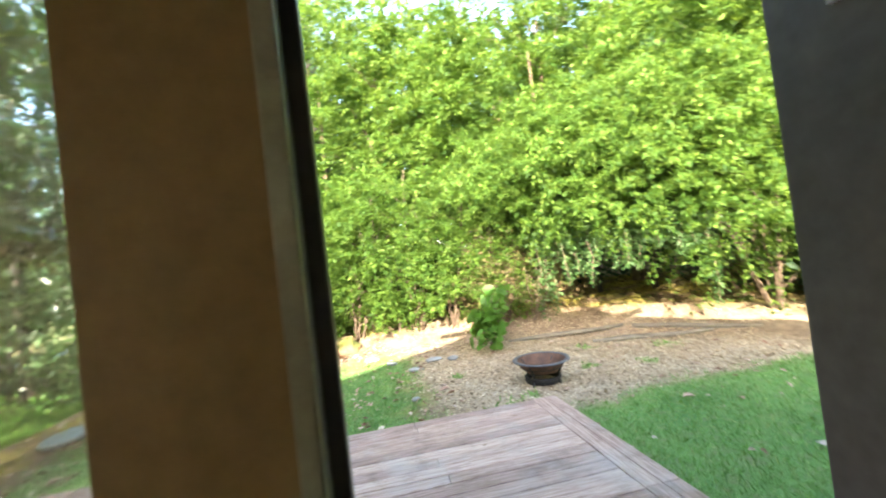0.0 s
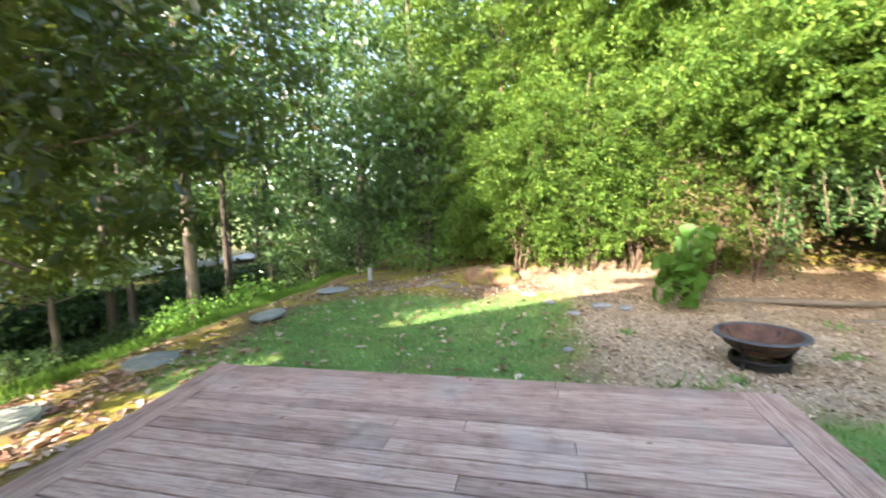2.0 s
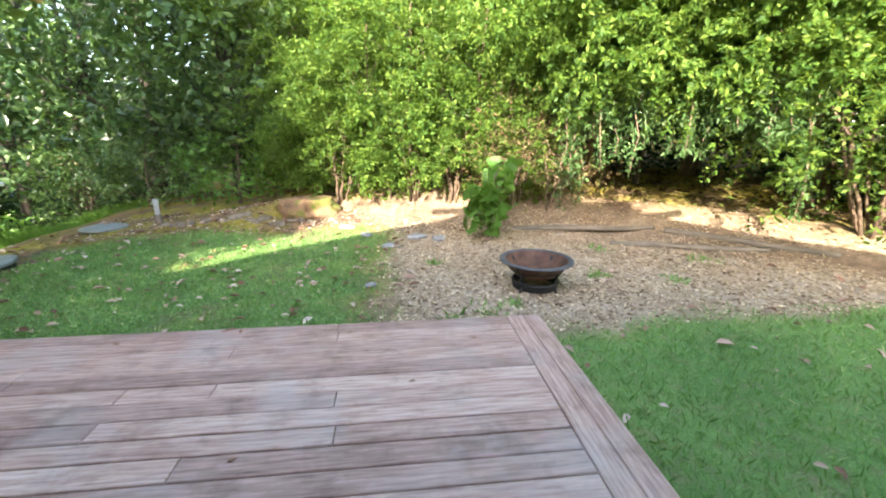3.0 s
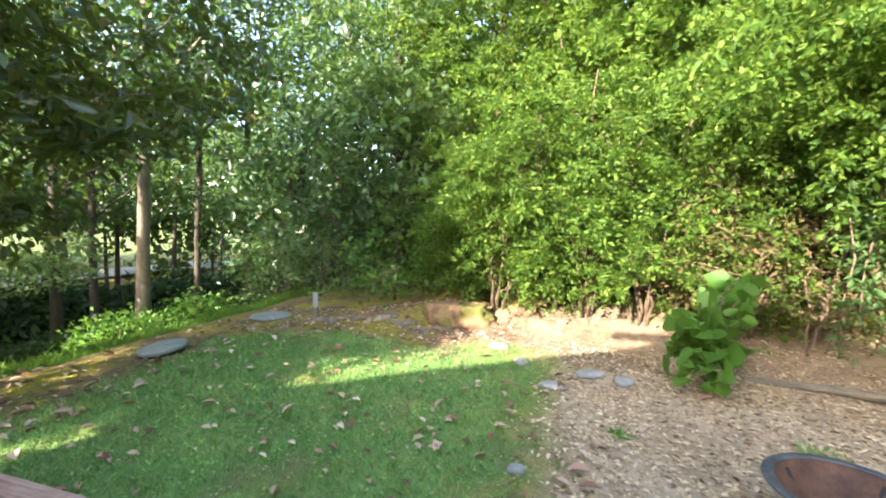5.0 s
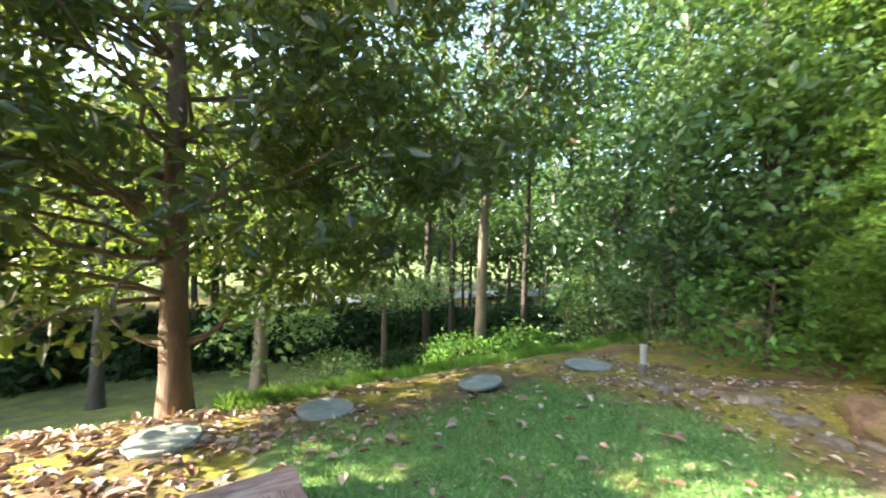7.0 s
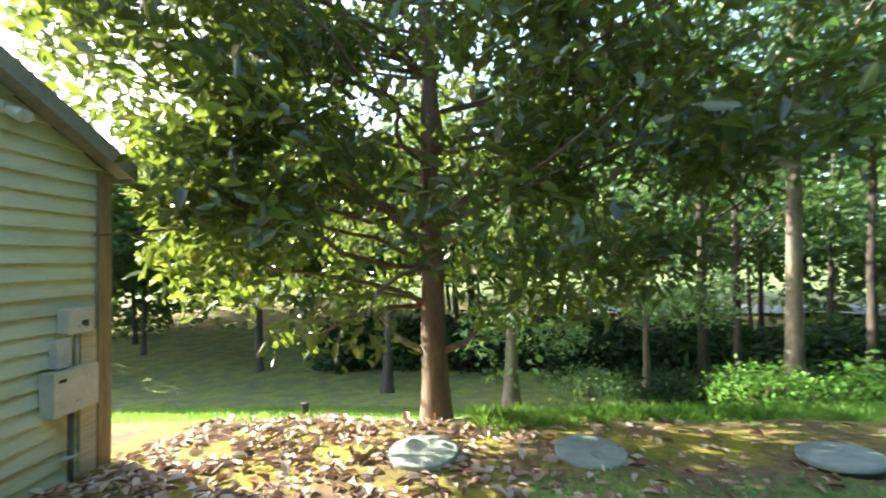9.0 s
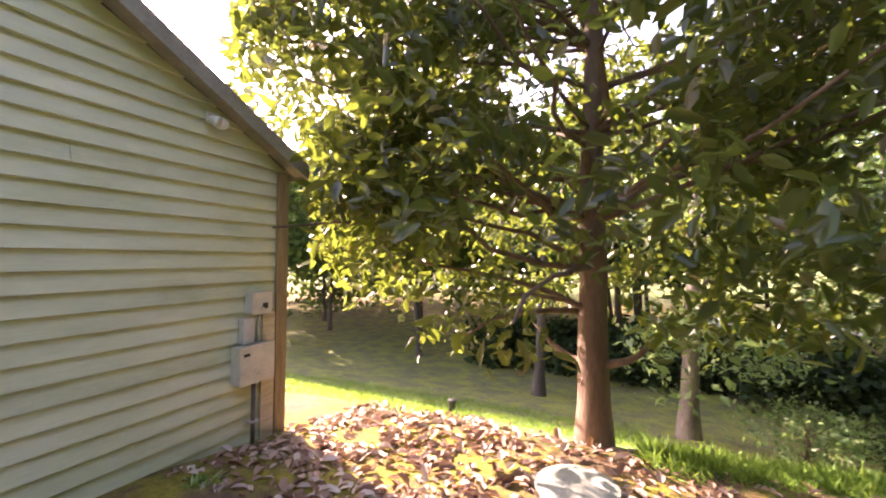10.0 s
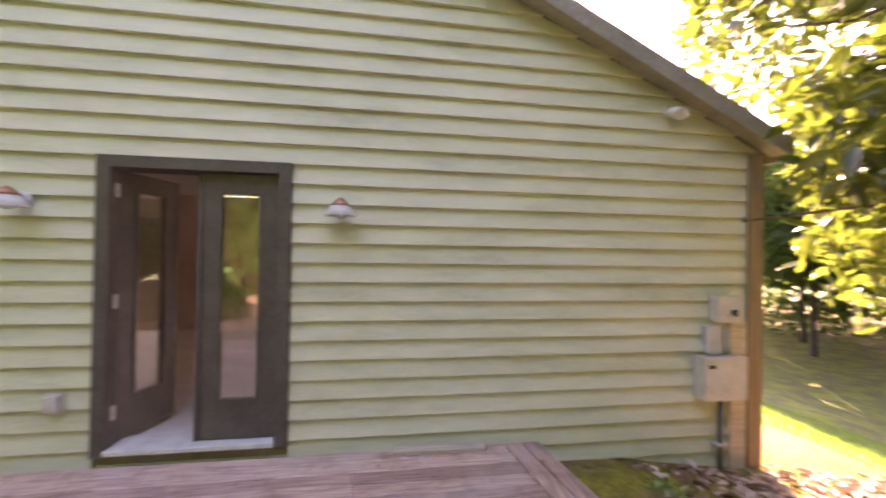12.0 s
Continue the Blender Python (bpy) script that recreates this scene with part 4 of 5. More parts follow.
# vines that hang like a curtain before the shaded hollow under the hedge
rng = np.random.default_rng(58)
for k in range(34):
    ang = 41.5 + k * 0.66 + rng.uniform(-0.4, 0.4)
    hx, hy = bank(ang, rng.uniform(0.925, 0.99))
    top, low = rng.uniform(2.2, 3.4), rng.uniform(0.95, 1.9) if 43 < ang < 62 else rng.uniform(0.4, 1.0)
    vz = gz(hx, hy)
    vine = thing("hanging_vine", hx, hy, vz, "leafy vine strand hanging from the hedge", "vine", "vines hanging from the hedge")
    a, b = (0.15, 0.25, top), (rng.normal() * 0.08, rng.normal() * 0.08, low)
    part("stem", tube(bmesh.new(), limb_path(rng, a, b, 0.05, 6), [0.007] * 7, 5), "dry_twig", vine, smooth=True)
    f = rng.random(300)[:, None] ** 0.9
    p = np.array(a) * (1 - f) + np.array(b) * f + rng.normal(size=(300, 3)) * np.array([0.14, 0.14, 0.06]) * (1.25 - f)
    cr = new("foliage", leaves("foliage", p, 0.07, "vine_leaf", rng, 0.9, 0.42))
    cr.parent = vine
canopy = []
for k in range(34):
    hx, hy = bank(41 + k * 0.7, 1.0 + rng.normal() * 0.03)
    c, p = sprays(rng, (hx, hy, gz(hx, hy) + 2.75), (0.5, 0.5, 0.7), 22, 90, 0.5)
    canopy.append(p)
tagged(new("vine_canopy", leaves("vine_canopy", np.concatenate(canopy), 0.07, "hedge_leaf", rng, 0.6, 0.5)), "tangled vine foliage overhanging the shaded hollow", "vines", kind="stuff")
# Dark litter added to deepen the shade in the hollow.
x, y = rng.uniform(3.4, 9.0, 5000), rng.uniform(5.5, 11.5, 5000)
q = np.hypot((x - 0.5) / 7.6, y / 9.0)
k = (q > 1.12) & (q < 1.5)
tagged(new("shade_litter", leaves("shade_litter", np.stack([x, y, rise(x, y) + 0.01], -1)[k], 0.09, "brush_leaf", rng, -0.05, 0.6, 0.12, flat=0.8)), "brown leaf bits added to darken the shaded ground under the hedge", "leaf litter", kind="stuff")
rng = np.random.default_rng(5)
T("shrub", "twiggy shrub with sparse yellow-green leaves and bare stems", 0.9, 9.5, 2.0, 0.03, [((0, 0, 1.2), (1.5, 0.7, 0.9), 60, 50, 0.24)], "hedge_leaf", 0.08, 100, "twig", (0.1, -0.1), 26, 0.05, "shrub")
T("shrub", "twiggy shrub with sparse yellow-green leaves and bare stems", -0.3, 10.0, 1.6, 0.03, [((0, 0, 1.0), (1.2, 0.7, 0.8), 50, 50, 0.22)], "hedge_leaf", 0.08, 101, "twig", (0.1, -0.1), 22, 0.05, "shrub")
T("shrub", "twiggy shrub with reddish-brown bare stems", 2.6, 9.4, 1.8, 0.03, [((0, 0, 1.3), (1.2, 0.6, 0.8), 30, 40, 0.22)], "hedge_leaf", 0.08, 102, "twig", (0.1, -0.1), 30, 0.03, "shrub")
# broad-leaved sapling by the fire pit
T("sapling", "young sapling with large soft green lobed leaves", 2.5, 7.5, 1.0, 0.016, [((0, 0, 0.5), (0.32, 0.32, 0.4), 42, 4, 0.06), ((0.4, 0.25, 1.02), (0.34, 0.22, 0.2), 14, 4, 0.06)], "broad_leaf", 0.17, 110, "twig", (0.1, 0.05), 10, 0.1, "shrub", width=0.85, fine=True)

# distant woods
rng = np.random.default_rng(9)
fp = []
for ring, (d0, d1, h0, h1, count) in enumerate(((34, 58, 12, 22, 210), (19, 27, 12, 19, 64))):
    for a in np.linspace(radians(-20), radians(250 if ring == 0 else 112), count):
        dist = rng.uniform(d0, d1)
        cx, cy = math.cos(a) * dist, 6 + math.sin(a) * dist
        zz = gz(cx, cy)
        hh = rng.uniform(h0, h1)
        if a > radians(200):
            hh = min(hh, 13)
        if radians(109) < a < radians(121):
            hh *= 0.5
        base = 4.5 if (cx < -22 and -2 < cy < 26) else 0.0
        c, p = clumps(rng, (cx, cy, zz + base + (hh - base) * 0.5), (3.8, 3.8, (hh - base) * 0.55), 30, 30, 0.7, 0.3)
        fp.append(p)
tagged(new("distant_woods", leaves("distant_woods", np.concatenate(fp), 0.55, "far_leaf", rng, 0.2, 0.65)), "far deciduous woods in full leaf", "woods", kind="stuff")
rng = np.random.default_rng(14)
# Southern trees are added, and all crowns kept thick, to shade the slope.
for tx, ty in ((-20, -6), (-23, -1), (-26, -9), (-22, 3.5), (-28, -3), (-18.5, -14), (-30, 3), (-24, -15), (-21, -19), (-27, -18), (-25, 7)):
    bm, _, _ = trunk_mesh(rng, rng.uniform(8, 11), rng.uniform(0.13, 0.2), (rng.normal() * 0.4, rng.normal() * 0.4), 1.2)
    tr = thing("tree", tx, ty, gz(tx, ty), "woodland tree with a dark trunk on the far hillside", "tree", "trees on the far hillside")
    part("trunk", bm, "bark_dark", tr, smooth=True)
    c, p = clumps(rng, (0, 0, 7.6), (4.8, 4.8, 3.4), 210, 40, 0.5)
    cr = new("crown", leaves("crown", p, 0.34, "far_leaf", rng, 0.2, 0.6))
    cr.parent = tr
rng = np.random.default_rng(12)
for i in range(26):
    a = rng.uniform(radians(120), radians(185))
    d = rng.uniform(20, 36)
    tx, ty = math.cos(a) * d, 4 + math.sin(a) * d
    bm, _, _ = trunk_mesh(rng, rng.uniform(9, 13), rng.uniform(0.1, 0.2), (rng.normal() * 0.5, rng.normal() * 0.5), 1.2)
    tr = thing("tree", tx, ty, gz(tx, ty), "far slim woodland tree with a dark trunk", "tree", "far trees in the wood")
    part("trunk", bm, "bark_dark", tr, smooth=True)
    c, p = clumps(rng, (0, 0, 7.5), (2.6, 2.6, 3), 18, 34, 0.6)
    cr = new("crown", leaves("crown", p, 0.34, "far_leaf", rng, 0.2, 0.6))
    cr.parent = tr
# understory hedge before the road, with shade put into its leaf colour
up = []
for k in range(110):
    a = radians(116 + k * 0.75)
    d = 21 + rng.normal() * 1.2
    cx, cy = math.cos(a) * d - 1, 4 + math.sin(a) * d
    c, p = clumps(rng, (cx, cy, gz(cx, cy) + 0.9), (1.5, 1.5, 1.2), 14, 34, 0.35, 0.2)
    up.append(p)
# Slope plants use the same darkened leaves to stand in for tree shade.
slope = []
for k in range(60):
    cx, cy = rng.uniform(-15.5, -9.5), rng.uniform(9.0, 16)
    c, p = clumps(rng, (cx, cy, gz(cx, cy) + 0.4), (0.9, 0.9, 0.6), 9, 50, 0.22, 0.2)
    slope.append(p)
tagged(new("slope_undergrowth", leaves("slope_undergrowth", np.concatenate(slope), 0.1, "shade_tinted_leaf", rng, 0.1, 0.6)), "low leafy undergrowth on the wooded slope, coloured dark for its shade", "undergrowth", kind="stuff")
tagged(new("undergrowth", leaves("undergrowth", np.concatenate(up), 0.3, "shade_tinted_leaf", rng, 0.1, 0.6)), "low undergrowth along the far road, coloured dark for its shade", "undergrowth", kind="stuff")
bm = bmesh.new()
ys = np.linspace(9, 90, 26)
va = [(bm.verts.new((-40 + 0.02 * (y - 10) ** 2 * 0.2, y, gz(-40, y) + 0.12)), bm.verts.new((-35 + 0.02 * (y - 10) ** 2 * 0.2, y, gz(-35, y) + 0.12))) for y in ys]
for (a, b), (c, d) in zip(va, va[1:]):
    bm.faces.new([a, b, d, c])
tagged(part("road", bm, "road"), "pale sunlit road beyond the trees", "road", kind="structure")

# ---- grass, litter, chips ----
rng = np.random.default_rng(77)


def scatter(n, x0, x1, y0, y1):
    return rng.uniform(x0, x1, n), rng.uniform(y0, y1, n)


def keep_by(kind, x, y):
    w = soil_weights(x, y)[kind]
    k = rng.random(len(x)) < w
    return x[k], y[k]


def on_ground(x, y, lift=0.0):
    return np.stack([x, y, rise(x, y) + lift], -1)


x, y = keep_by(0, *scatter(80000, -5.2, 1.9, 4.25, 9.2))
x2, y2 = keep_by(0, *scatter(42000, 2.25, 7, 0.8, 5.2))
x, y = np.concatenate([x, x2]), np.concatenate([y, y2])
tagged(new("grass", leaves("grass", on_ground(x, y, -0.004), 0.055, "grass_blade", rng, -1.1, 0.11, 0.03)), "short green lawn with thin patches", "grass", kind="stuff")
n = 42000
yy = rng.uniform(3.9, 13.5, n)
xx = np.interp(yy, [3.9, 5, 6, 8, 10, 13.5], [-6.1, -6.35, -6.5, -6.6, -6.4, -5.6]) + rng.normal(size=n) * 0.28
tagged(new("grass_strip", leaves("grass_strip", on_ground(xx, yy, -0.02), 0.17, "tall_grass", rng, -0.9, 0.06, 0.03)), "taller bright green grass along the edge of the slope", "grass", kind="stuff")

x, y = scatter(60000, -13.5, -5.6, -6.5, 4.2)
k = (x < -5.7 - 0.12 * y) & (rng.random(len(x)) < soil_weights(x, y)[0]) & (np.hypot(x + 6.3, y - 3.35) > 1.6)
tagged(new("meadow_grass", leaves("meadow_grass", on_ground(x[k], y[k], -0.01), 0.10, "tall_grass", rng, -0.8, 0.1, 0.03)), "green grass running down beyond the corner of the house", "grass", kind="stuff")


def litter(name, x, y, size, mat, label, lift=0.008):
    tagged(new(name, leaves(name, on_ground(x, y, lift), size, mat, rng, -0.06, 0.52, 0.16, flat=0.85, fine=True, spread=0.4)), label, "leaf litter", kind="stuff")


x, y = scatter(5200, -6.3, -3.2, 0.3, 6.5)
k = rng.random(len(x)) < np.clip(1.2 - 0.2 * y, 0.1, 1) * (0.35 + 0.65 * (np.sin(x * 5) * np.sin(y * 4 + 1) > -0.2))
k &= x < np.array([west_edge(v) for v in y]) - 0.05
litter("leaf_litter", x[k], y[k], 0.105, "dead_leaf", "fallen brown magnolia leaves on mossy soil")
x, y = scatter(1500, -5.4, 6.0, 0.8, 8.8)
k = ((y > 4.3) & (x < 1.3)) | ((x > 2.3) & (rng.random(len(x)) < 0.2))
k &= soil_weights(x, y)[1] < 0.3
k &= x > np.interp(y, [0, 9], [-5.6, -6.0])
litter("fallen_leaf_scatter", x[k], y[k], 0.085, "dead_leaf", "brown leaves scattered over the lawn", 0.034)
x, y = scatter(900, -4.6, 0.4, 8.2, 9.9)
litter("leaf_litter_edge", x, y, 0.06, "dead_leaf", "dry leaves along the far edge of the lawn", 0.012)
x, y = keep_by(1, *scatter(5200, -1.2, 7.5, 5.5, 10.2))
litter("sand_debris", x, y, 0.045, "mulch_chip", "dry twigs and bits of leaf on the sand", 0.004)
x, y = keep_by(0, *scatter(16000, -5.0, 1.8, 4.28, 9.0))
tagged(new("clover", leaves("clover", on_ground(x, y, 0.012), 0.024, "grass_blade", rng, -0.3, 0.7, 0.1, flat=0.5)), "small clover leaves and weeds in the lawn", "lawn weeds", kind="stuff")
x, y = keep_by(2, *scatter(24000, 0.6, 6.5, 4.3, 8.6))
litter("wood_chips", x, y, 0.036, "mulch_chip", "dry pale wood chips and leaf bits", 0.004)

# ---- things in the yard ----
def disc_lid(x, y, r, h, mat, label, tilt=(0, 0), lift=0.0):
    ob = thing("tank_lid", x, y, gz(x, y) + lift, label, "lid", "tank lids in the yard", rx=tilt[0], ry=tilt[1])
    bm = lathe(bmesh.new(), [(r * 0.9, -0.006), (r * 0.97, 0.0), (r, h * 0.35), (r, h * 0.85), (r * 0.975, h), (r * 0.6, h + 0.006), (0.05, h + 0.008)], 40)
    for v in bm.verts:
        v.co.x += 0.006 * math.sin(v.co.y * 17)
    part("cover", bm, mat, ob, smooth=False)
    bm = lathe(bmesh.new(), [(r * 0.86, -0.2 - lift), (r * 0.86, -0.007)], 32)
    part("riser", bm, "black_plastic", ob)
    return ob


disc_lid(-4.55, 3.33, 0.335, 0.06, "concrete_pale", "round pale concrete tank lid among fallen leaves")
disc_lid(-4.55, 4.92, 0.33, 0.05, "concrete_dark", "round dark grey tank lid among fallen leaves")
disc_lid(-4.38, 7.05, 0.31, 0.05, "concrete_dark", "round grey tank lid raised on its riser", (6, -5), 0.06)
disc_lid(-4.15, 9.0, 0.36, 0.03, "concrete_dark", "flat grey lid at the lawn's far edge")


def rock(name, x, y, z, sx, sy, sz, mat, label, seed, category="stone", group="", kindly=3, rz=0):
    bm = bmesh.new()
    bmesh.ops.create_icosphere(bm, subdivisions=kindly, radius=1)
    for v in bm.verts:
        n = noise.noise(v.co * 1.4 + Vector((seed * 3.3, 0, 0))) * 0.35 + noise.noise(v.co * 4 + Vector((0, seed, 0))) * 0.08
        v.co *= 1 + n + 0.1 * noise.noise(v.co * 7 + Vector((seed, 2, 0)))
        v.co.z = v.co.z if v.co.z < 0.45 else 0.45 + (v.co.z - 0.45) * 0.35
        v.co.z = max(v.co.z, -0.7)
        v.co = Vector((v.co.x * sx, v.co.y * sy, v.co.z * sz))
    ob = part(name, bm, mat, smooth=True)
    ob.matrix_basis = pose(x, y, z, 0, 0, rz)
    return tagged(ob, label, category, group)


rock("boulder", -0.55, 9.1, 0.0, 0.54, 0.34, 0.3, "moss_rock", "mossy brown boulder at the edge of the sand", 2, "boulder", kindly=4, rz=12)
rnd = random.Random(3)
for i in range(17):
    sx = -3.0 + i * 0.155 + rnd.uniform(-0.06, 0.06)
    sy = 8.85 - 0.1 * math.sin(i * 0.6) + rnd.uniform(-0.13, 0.13)
    rock("edging_stone", sx, sy, gz(sx, sy) + rnd.uniform(-0.02, 0.015), rnd.uniform(0.06, 0.15), rnd.uniform(0.05, 0.1), rnd.uniform(0.05, 0.11), "stone", "flat brown edging stone along the lawn", i + 5, "stone", "edging stones", 3, rnd.uniform(0, 180))
for i, (sx, sy, ss) in enumerate(((0.95, 7.2, 0.16), (1.35, 7.65, 0.18), (1.7, 7.55, 0.15), (0.55, 7.75, 0.12), (0.2, 8.2, 0.16), (0.75, 5.5, 0.07))):
    rock("flat_stone", sx, sy, gz(sx, sy) + 0.01, ss, ss * 0.75, 0.05, "slate", "flat blue-grey stone set in the ground", i + 31, "stone", "flat stones in the chips", 2, i * 40)

# fire pit
pit = thing("fire_pit", 2.55, 5.36, gz(2.55, 5.36), "rusty round fire bowl on a black iron stand", "fire pit", rz=20)
bm = lathe(bmesh.new(), [(0.10, 0.13), (0.22, 0.16), (0.31, 0.25), (0.335, 0.305), (0.385, 0.315), (0.39, 0.325), (0.335, 0.322), (0.30, 0.262), (0.21, 0.178), (0.02, 0.16)], 40)
part("bowl", bm, "rust", pit, "rust-brown steel bowl", True)
bm = lathe(bmesh.new(), [(0.336, 0.3265), (0.392, 0.3265), (0.396, 0.318), (0.398, 0.325), (0.392, 0.332), (0.336, 0.329)], 40, True)
part("rim", bm, "grey_iron", pit, "worn grey rim", True)
bm = lathe(bmesh.new(), [(0.225, 0.02), (0.245, 0.02), (0.25, 0.07), (0.23, 0.07)], 32, True)
part("base_band", bm, "black_iron", pit)
bm = bmesh.new()
tube(bm, [(0.29 * math.cos(a), 0.29 * math.sin(a), 0.235) for a in np.linspace(0, math.tau, 33)], [0.012] * 33, 6, False)
part("ring", bm, "black_iron", pit, smooth=True)
bm = bmesh.new()
tube(bm, [(0.24 * math.cos(a), 0.24 * math.sin(a), 0.09) for a in np.linspace(0, math.tau, 33)], [0.02] * 33, 6, False)
part("ring", bm, "black_iron", pit, smooth=True)
for a in (0.3, 1.87, 3.44, 5.01):
    c, s = math.cos(a), math.sin(a)
    part("leg", tube(bmesh.new(), [(0.32 * c, 0.32 * s, 0.29), (0.27 * c, 0.27 * s, 0.20), (0.23 * c, 0.23 * s, 0.09), (0.27 * c, 0.27 * s, 0.0), (0.30 * c, 0.30 * s, -0.005)], [0.017] * 5, 6), "black_iron", pit, smooth=True)

# marker post, pipe stub
post = thing("marker_post", -3.3, 9.15, gz(-3.3, 9.15), "short white pipe standing on a dark stub at the wood's edge", "post")
part("stub", lathe(bmesh.new(), [(0.06, -0.1), (0.06, 0.16), (0.05, 0.17)], 14), "bark_grey", post)
part("pipe", lathe(bmesh.new(), [(0.045, 0.165), (0.045, 0.40), (0.05, 0.40), (0.05, 0.44), (0.02, 0.45)], 14), "white_pipe", post, "white plastic pipe")
pz = gz(-6.55, 1.4)
pp = thing("drain_pipe_stub", -6.55, 1.4, pz, "short black pipe stub standing in the leaf litter", "pipe")
part("pipe", lathe(bmesh.new(), [(0.05, -0.1), (0.05, 0.17), (0.062, 0.175), (0.062, 0.215), (0.03, 0.225)], 16), "black_plastic", pp)

# old timbers along the bank
for i, (ax, ay, bx, by) in enumerate(((3.0, 8.0, 5.2, 7.35), (5.3, 7.2, 6.6, 5.6), (4.3, 7.0, 6.1, 6.1))):
    za, zb = gz(ax, ay), gz(bx, by)
    tagged(part("landscape_timber", tube(bmesh.new(), [(ax, ay, za + 0.005), (ax * 0.66 + bx * 0.34, ay * 0.66 + by * 0.34 + 0.04, za * 0.66 + zb * 0.34 + 0.012), (ax * 0.3 + bx * 0.7, ay * 0.3 + by * 0.7 - 0.03, za * 0.3 + zb * 0.7 + 0.004), (bx, by, zb + 0.006)], [0.045, 0.05, 0.042, 0.036], 8), "timber"), "rotten grey landscape timber on the ground", "timber", "timbers along the bank")

# ---- things on the house ----
def wall_lamp(x, z):
    ob = thing("wall_lamp", x, 0.2445, z, "small barn-style wall lamp with a copper and white shade", "wall lamp", "lamps beside the door")
    part("back_plate", lathe(bmesh.new(), [(0.05, 0.0), (0.05, 0.012), (0.03, 0.02)], 18), "white_metal", ob).matrix_basis = pose(0, 0, 0, -90, 0, 0)
    part("arm", tube(bmesh.new(), [(0, 0.015, 0), (0, 0.06, 0.03), (0, 0.11, 0.035), (0, 0.13, 0.0)], [0.009] * 4, 8), "white_metal", ob, smooth=True)
    sh = part("shade", lathe(bmesh.new(), [(0.108, -0.06), (0.112, -0.056), (0.08, -0.012), (0.05, 0.03), (0.028, 0.05), (0.02, 0.042), (0.042, 0.02), (0.07, -0.018)], 28, True), "white_metal", ob, "white enamel dome", True)
    sh.matrix_basis = pose(0, 0.13, 0)
    part("cap", lathe(bmesh.new(), [(0.0685, 0.008), (0.054, 0.032), (0.032, 0.053), (0.014, 0.066), (0.004, 0.07)], 24), "copper", sh, "copper-red cap", True)
    part("rim", lathe(bmesh.new(), [(0.106, -0.066), (0.117, -0.066), (0.117, -0.054), (0.106, -0.054)], 28, True), "white_metal", sh, "white rim")
    bl = part("bulb", lathe(bmesh.new(), [(0.01, -0.085), (0.026, -0.075), (0.03, -0.055), (0.015, -0.02)], 16), "lamp_glass", ob, smooth=True)
    bl.matrix_basis = pose(0, 0.13, 0)
    return ob


wall_lamp(-0.78, 1.76)
wall_lamp(1.33, 1.76)


def utility_box(name, x0, x1, z0, z1, d, mat, label, seed):
    ob = thing(name, (x0 + x1) / 2, 0.2445, (z0 + z1) / 2, label, "utility box", "utility boxes by the corner")
    w, h = (x1 - x0) / 2, (z1 - z0) / 2
    part("body", boxed(-w, 0, -h, w, d * 0.8, h, 0.006), mat, ob)
    part("cover", boxed(-w - 0.006, d * 0.8 + 0.001, -h - 0.006, w + 0.006, d, h + 0.006, 0.006), mat, ob)
    part("latch", boxed(-0.02, d + 0.0005, -h * 0.6, 0.02, d + 0.008, -h * 0.6 + 0.02), "grey_plastic", ob)
    return ob


b1 = utility_box("meter_box", -4.18, -3.95, 0.88, 1.09, 0.11, "box_paint", "small pale utility box with a dark warning label", 1)
part("warning_label", boxed(-0.07, 0.111, -0.06, 0.0, 0.1125, 0.0), "black_plastic", b1, "dark printed label")
utility_box("junction_box", -4.0, -3.88, 0.60, 0.84, 0.08, "grey_plastic", "slim grey junction box", 2)
b3 = utility_box("disconnect_box", -4.2, -3.80, 0.22, 0.58, 0.14, "box_paint", "large cream utility box with a small label", 3)
part("warning_label", boxed(0.10, 0.141, 0.09, 0.17, 0.1425, 0.12), "black_plastic", b3, "dark printed label")
tagged(part("backing_board", boxed(-4.315, 0.2442, -0.6, -4.15, 0.264, 0.875, 0.003), "pale_wood"), "weathered upright board behind the utility boxes", "board")
cd = thing("conduit", -4.1, 0.262, -0.5, "pale metal conduit running down the wall from the boxes", "conduit")
part("pipe", tube(bmesh.new(), [(0.07, 0.03, -0.12), (0.07, 0.03, 0.72)], [0.022, 0.022], 12), "grey_iron", cd, smooth=True)
part("pipe", tube(bmesh.new(), [(0.02, 0.03, 1.085), (0.02, 0.03, 1.375)], [0.018, 0.018], 12), "grey_plastic", cd, smooth=True)
part("strap", boxed(0.02, -0.012, 0.3, 0.12, 0.06, 0.32, 0.002), "grey_plastic", cd)
oc = thing("outlet_cover", 1.12, 0.2445, 0.36, "weatherproof outlet cover on the siding", "outlet")
part("plate", boxed(-0.05, 0, -0.07, 0.05, 0.012, 0.07, 0.003), "box_paint", oc)
part("flap", boxed(-0.042, 0.0125, -0.05, 0.042, 0.05, 0.055, 0.006), "box_paint", oc)


def flood_light(x, y, z):
    ob = thing("flood_light", x, y, z, "small white twin flood light under the roof's edge", "flood light")
    part("base", boxed(-0.06, 0, -0.05, 0.06, 0.025, 0.05, 0.006), "white_metal", ob)
    for s in (-1, 1):
        hd = part("lamp_head", lathe(bmesh.new(), [(0.025, 0.0), (0.035, 0.02), (0.05, 0.07), (0.052, 0.1), (0.045, 0.1)], 18), "white_metal", ob, smooth=True)
        hd.matrix_basis = pose(0.05 * s, 0.05, -0.02, -115, 0, 25 * s)
        part("lens", lathe(bmesh.new(), [(0.044, 0.094), (0.044, 0.102), (0.02, 0.106)], 18), "lamp_glass", hd)
    return ob


flood_light(-3.55, 0.244, 2.7)

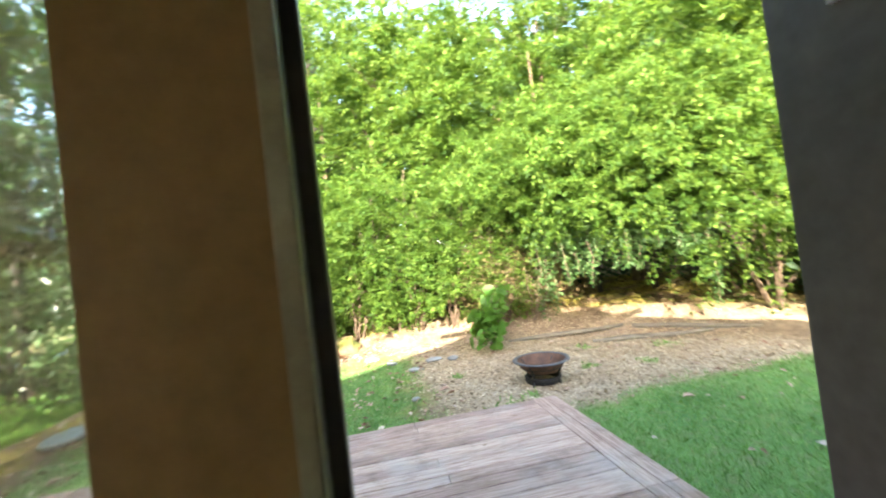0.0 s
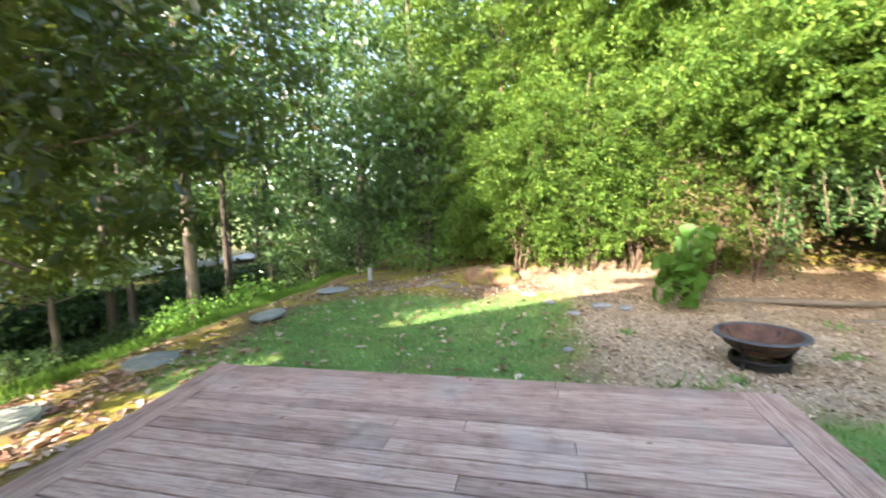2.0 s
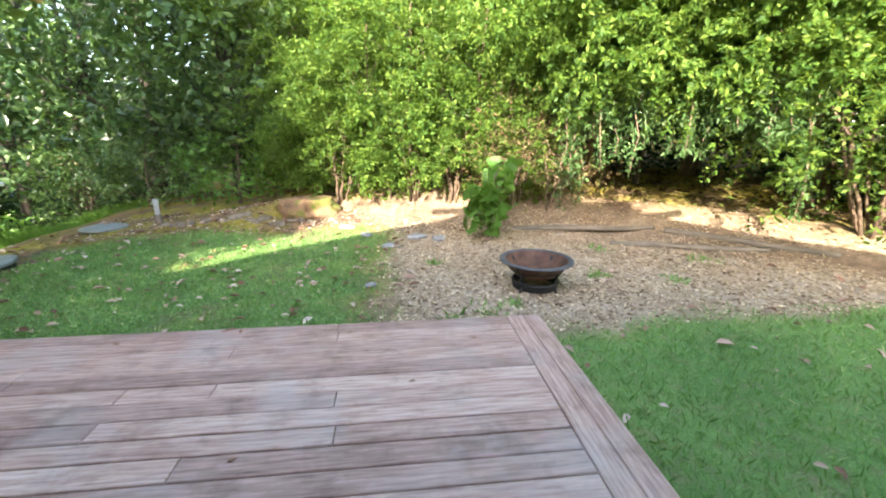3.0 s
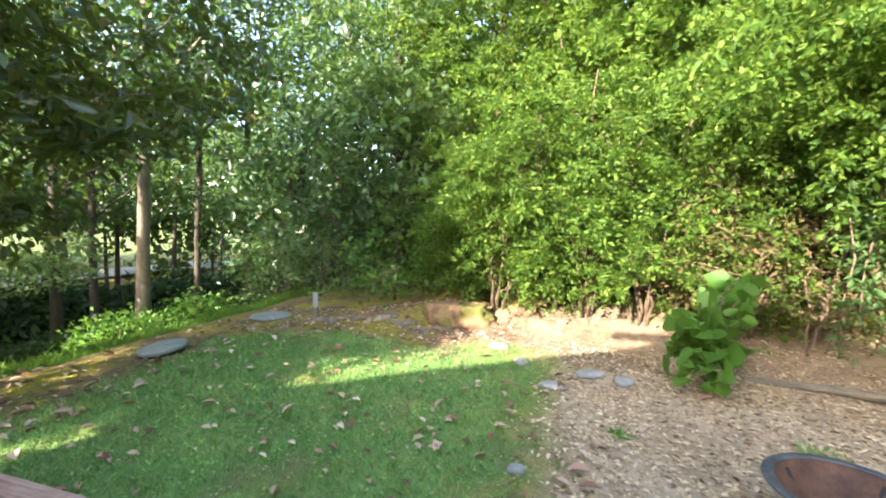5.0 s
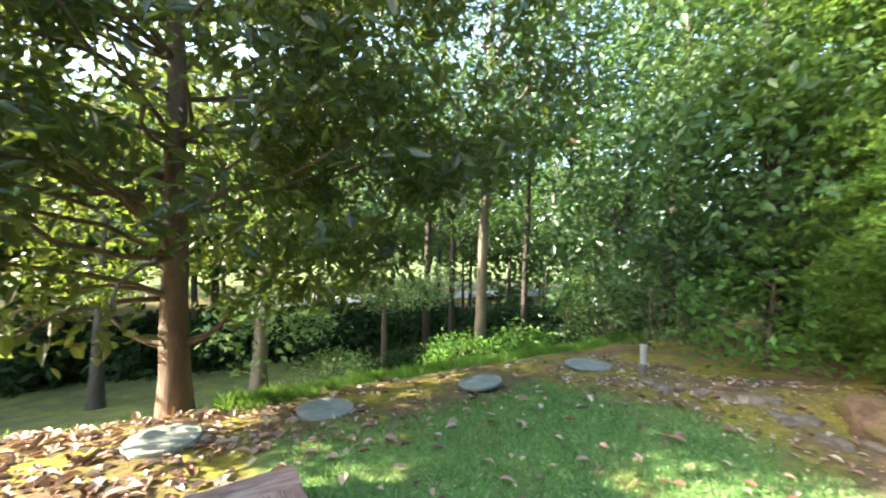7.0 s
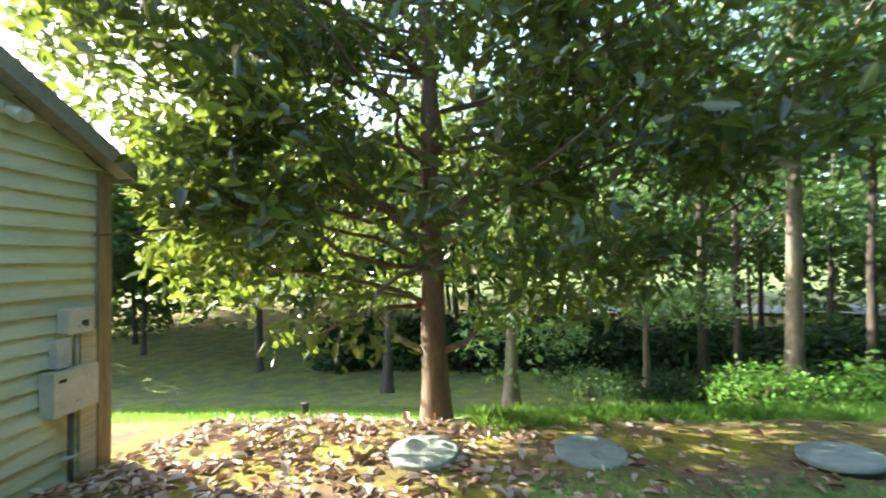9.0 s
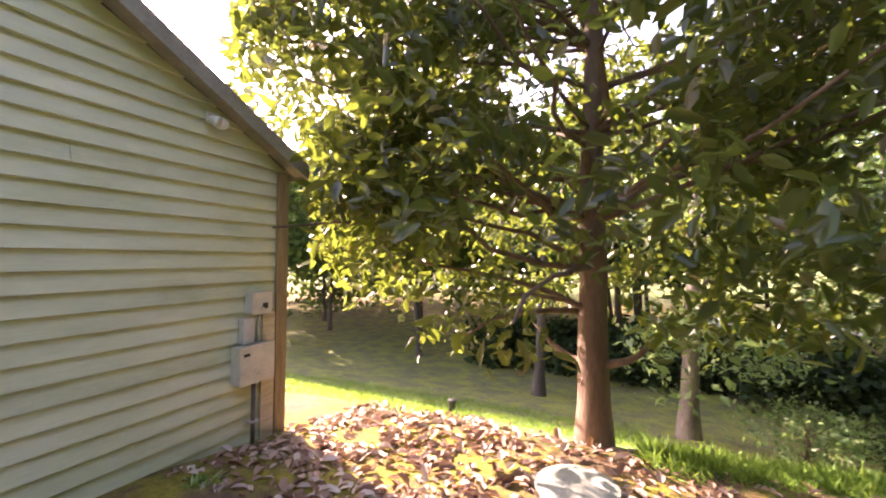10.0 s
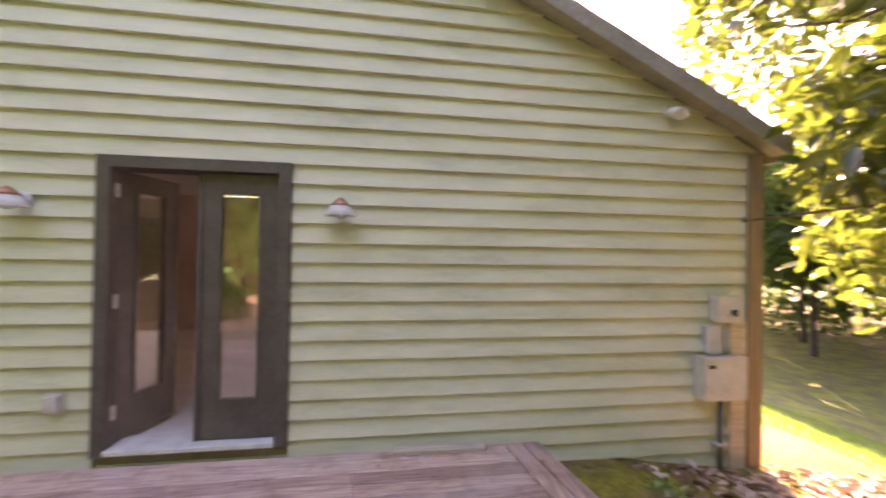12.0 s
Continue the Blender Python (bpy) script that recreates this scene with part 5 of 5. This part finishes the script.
# a few leaves lying on the deck
rnd = random.Random(19)
lb = bmesh.new()
vs = [lb.verts.new(c) for c in ((0, 0, 0), (0.3, 0.2, 0.06), (0.7, 0.17, 0.1), (1, 0, 0.02), (0.7, -0.18, 0.08), (0.3, -0.21, 0.07))]
lb.faces.new(vs[:4])
lb.faces.new([vs[0], vs[3], vs[4], vs[5]])
leaf_me = None
for x, y, s, rz in ((-0.27, 4.18, 0.11, 20), (-0.12, 4.14, 0.07, 100), (0.26, 2.86, 0.05, 40), (-1.4, 3.3, 0.06, 75), (1.1, 3.4, 0.05, 10), (-0.9, 4.05, 0.08, 150), (1.62, 3.9, 0.06, 200), (-1.9, 2.2, 0.07, 310), (-2.2, 3.7, 0.08, 33), (0.7, 4.1, 0.05, 250), (-1.6, 1.2, 0.06, 130), (-2.3, 0.6, 0.07, 15), (-1.1, 0.5, 0.05, 60)):
    if leaf_me is None:
        first = part("fallen_leaf", lb, "dead_leaf")
        leaf_me = first.data
        ob = first
    else:
        ob = new("fallen_leaf", leaf_me)
    ob.matrix_basis = pose(x, y, DZ + 0.003, 0, 0, rz) @ Matrix.Scale(s, 4)
    tagged(ob, "dry brown leaf lying on the deck boards", "leaf", "leaves on the deck")

# single large leaves at the tips of the magnolia's branches
rng = np.random.default_rng(33)
mb = bmesh.new()
vs = [mb.verts.new(c) for c in ((0, 0, 0), (0.05, 0.03, 0.012), (0.12, 0.034, 0.012), (0.19, 0, -0.02), (0.12, -0.034, 0.012), (0.05, -0.03, 0.012))]
mb.faces.new(vs[:4])
mb.faces.new([vs[0], vs[3], vs[4], vs[5]])
tip = part("leaf", mb, "magnolia_leaf", mag)
cand = mcents[(mcents[:, 0] > 1.2) & (mcents[:, 0] + MX < -5.0) & (mcents[:, 2] > 2.0) & (mcents[:, 2] < 5.5) & (mcents[:, 1] + MY > 1.3)]
for k in range(240):
    c = cand[rng.integers(len(cand))] + rng.normal(size=3) * 0.28
    ob = tip if k == 0 else new("leaf", tip.data)
    ob.parent = mag
    ob.matrix_basis = pose(*c, rng.uniform(-40, 40), rng.uniform(10, 70), rng.uniform(0, 360))

# weed tufts in the chips and along the house
rng = np.random.default_rng(51)
wq = []
for wx, wy, wr in ((1.9, 4.75, 0.16), (1.55, 4.6, 0.12), (2.2, 4.9, 0.1), (3.4, 5.6, 0.12), (1.5, 6.3, 0.1), (2.95, 6.4, 0.14), (4.2, 5.3, 0.13), (-3.2, 0.7, 0.12), (3.9, 6.6, 0.2), (5.0, 6.0, 0.2)):
    wq.append(np.stack([wx + rng.normal(size=90) * wr * 0.5, wy + rng.normal(size=90) * wr * 0.5], -1))
wq = np.concatenate(wq)
tagged(new("weeds", leaves("weeds", on_ground(wq[:, 0], wq[:, 1], -0.004), 0.07, "grass_blade", rng, -0.7, 0.2, 0.04)), "small green weed tufts growing in the wood chips", "weeds", kind="stuff")
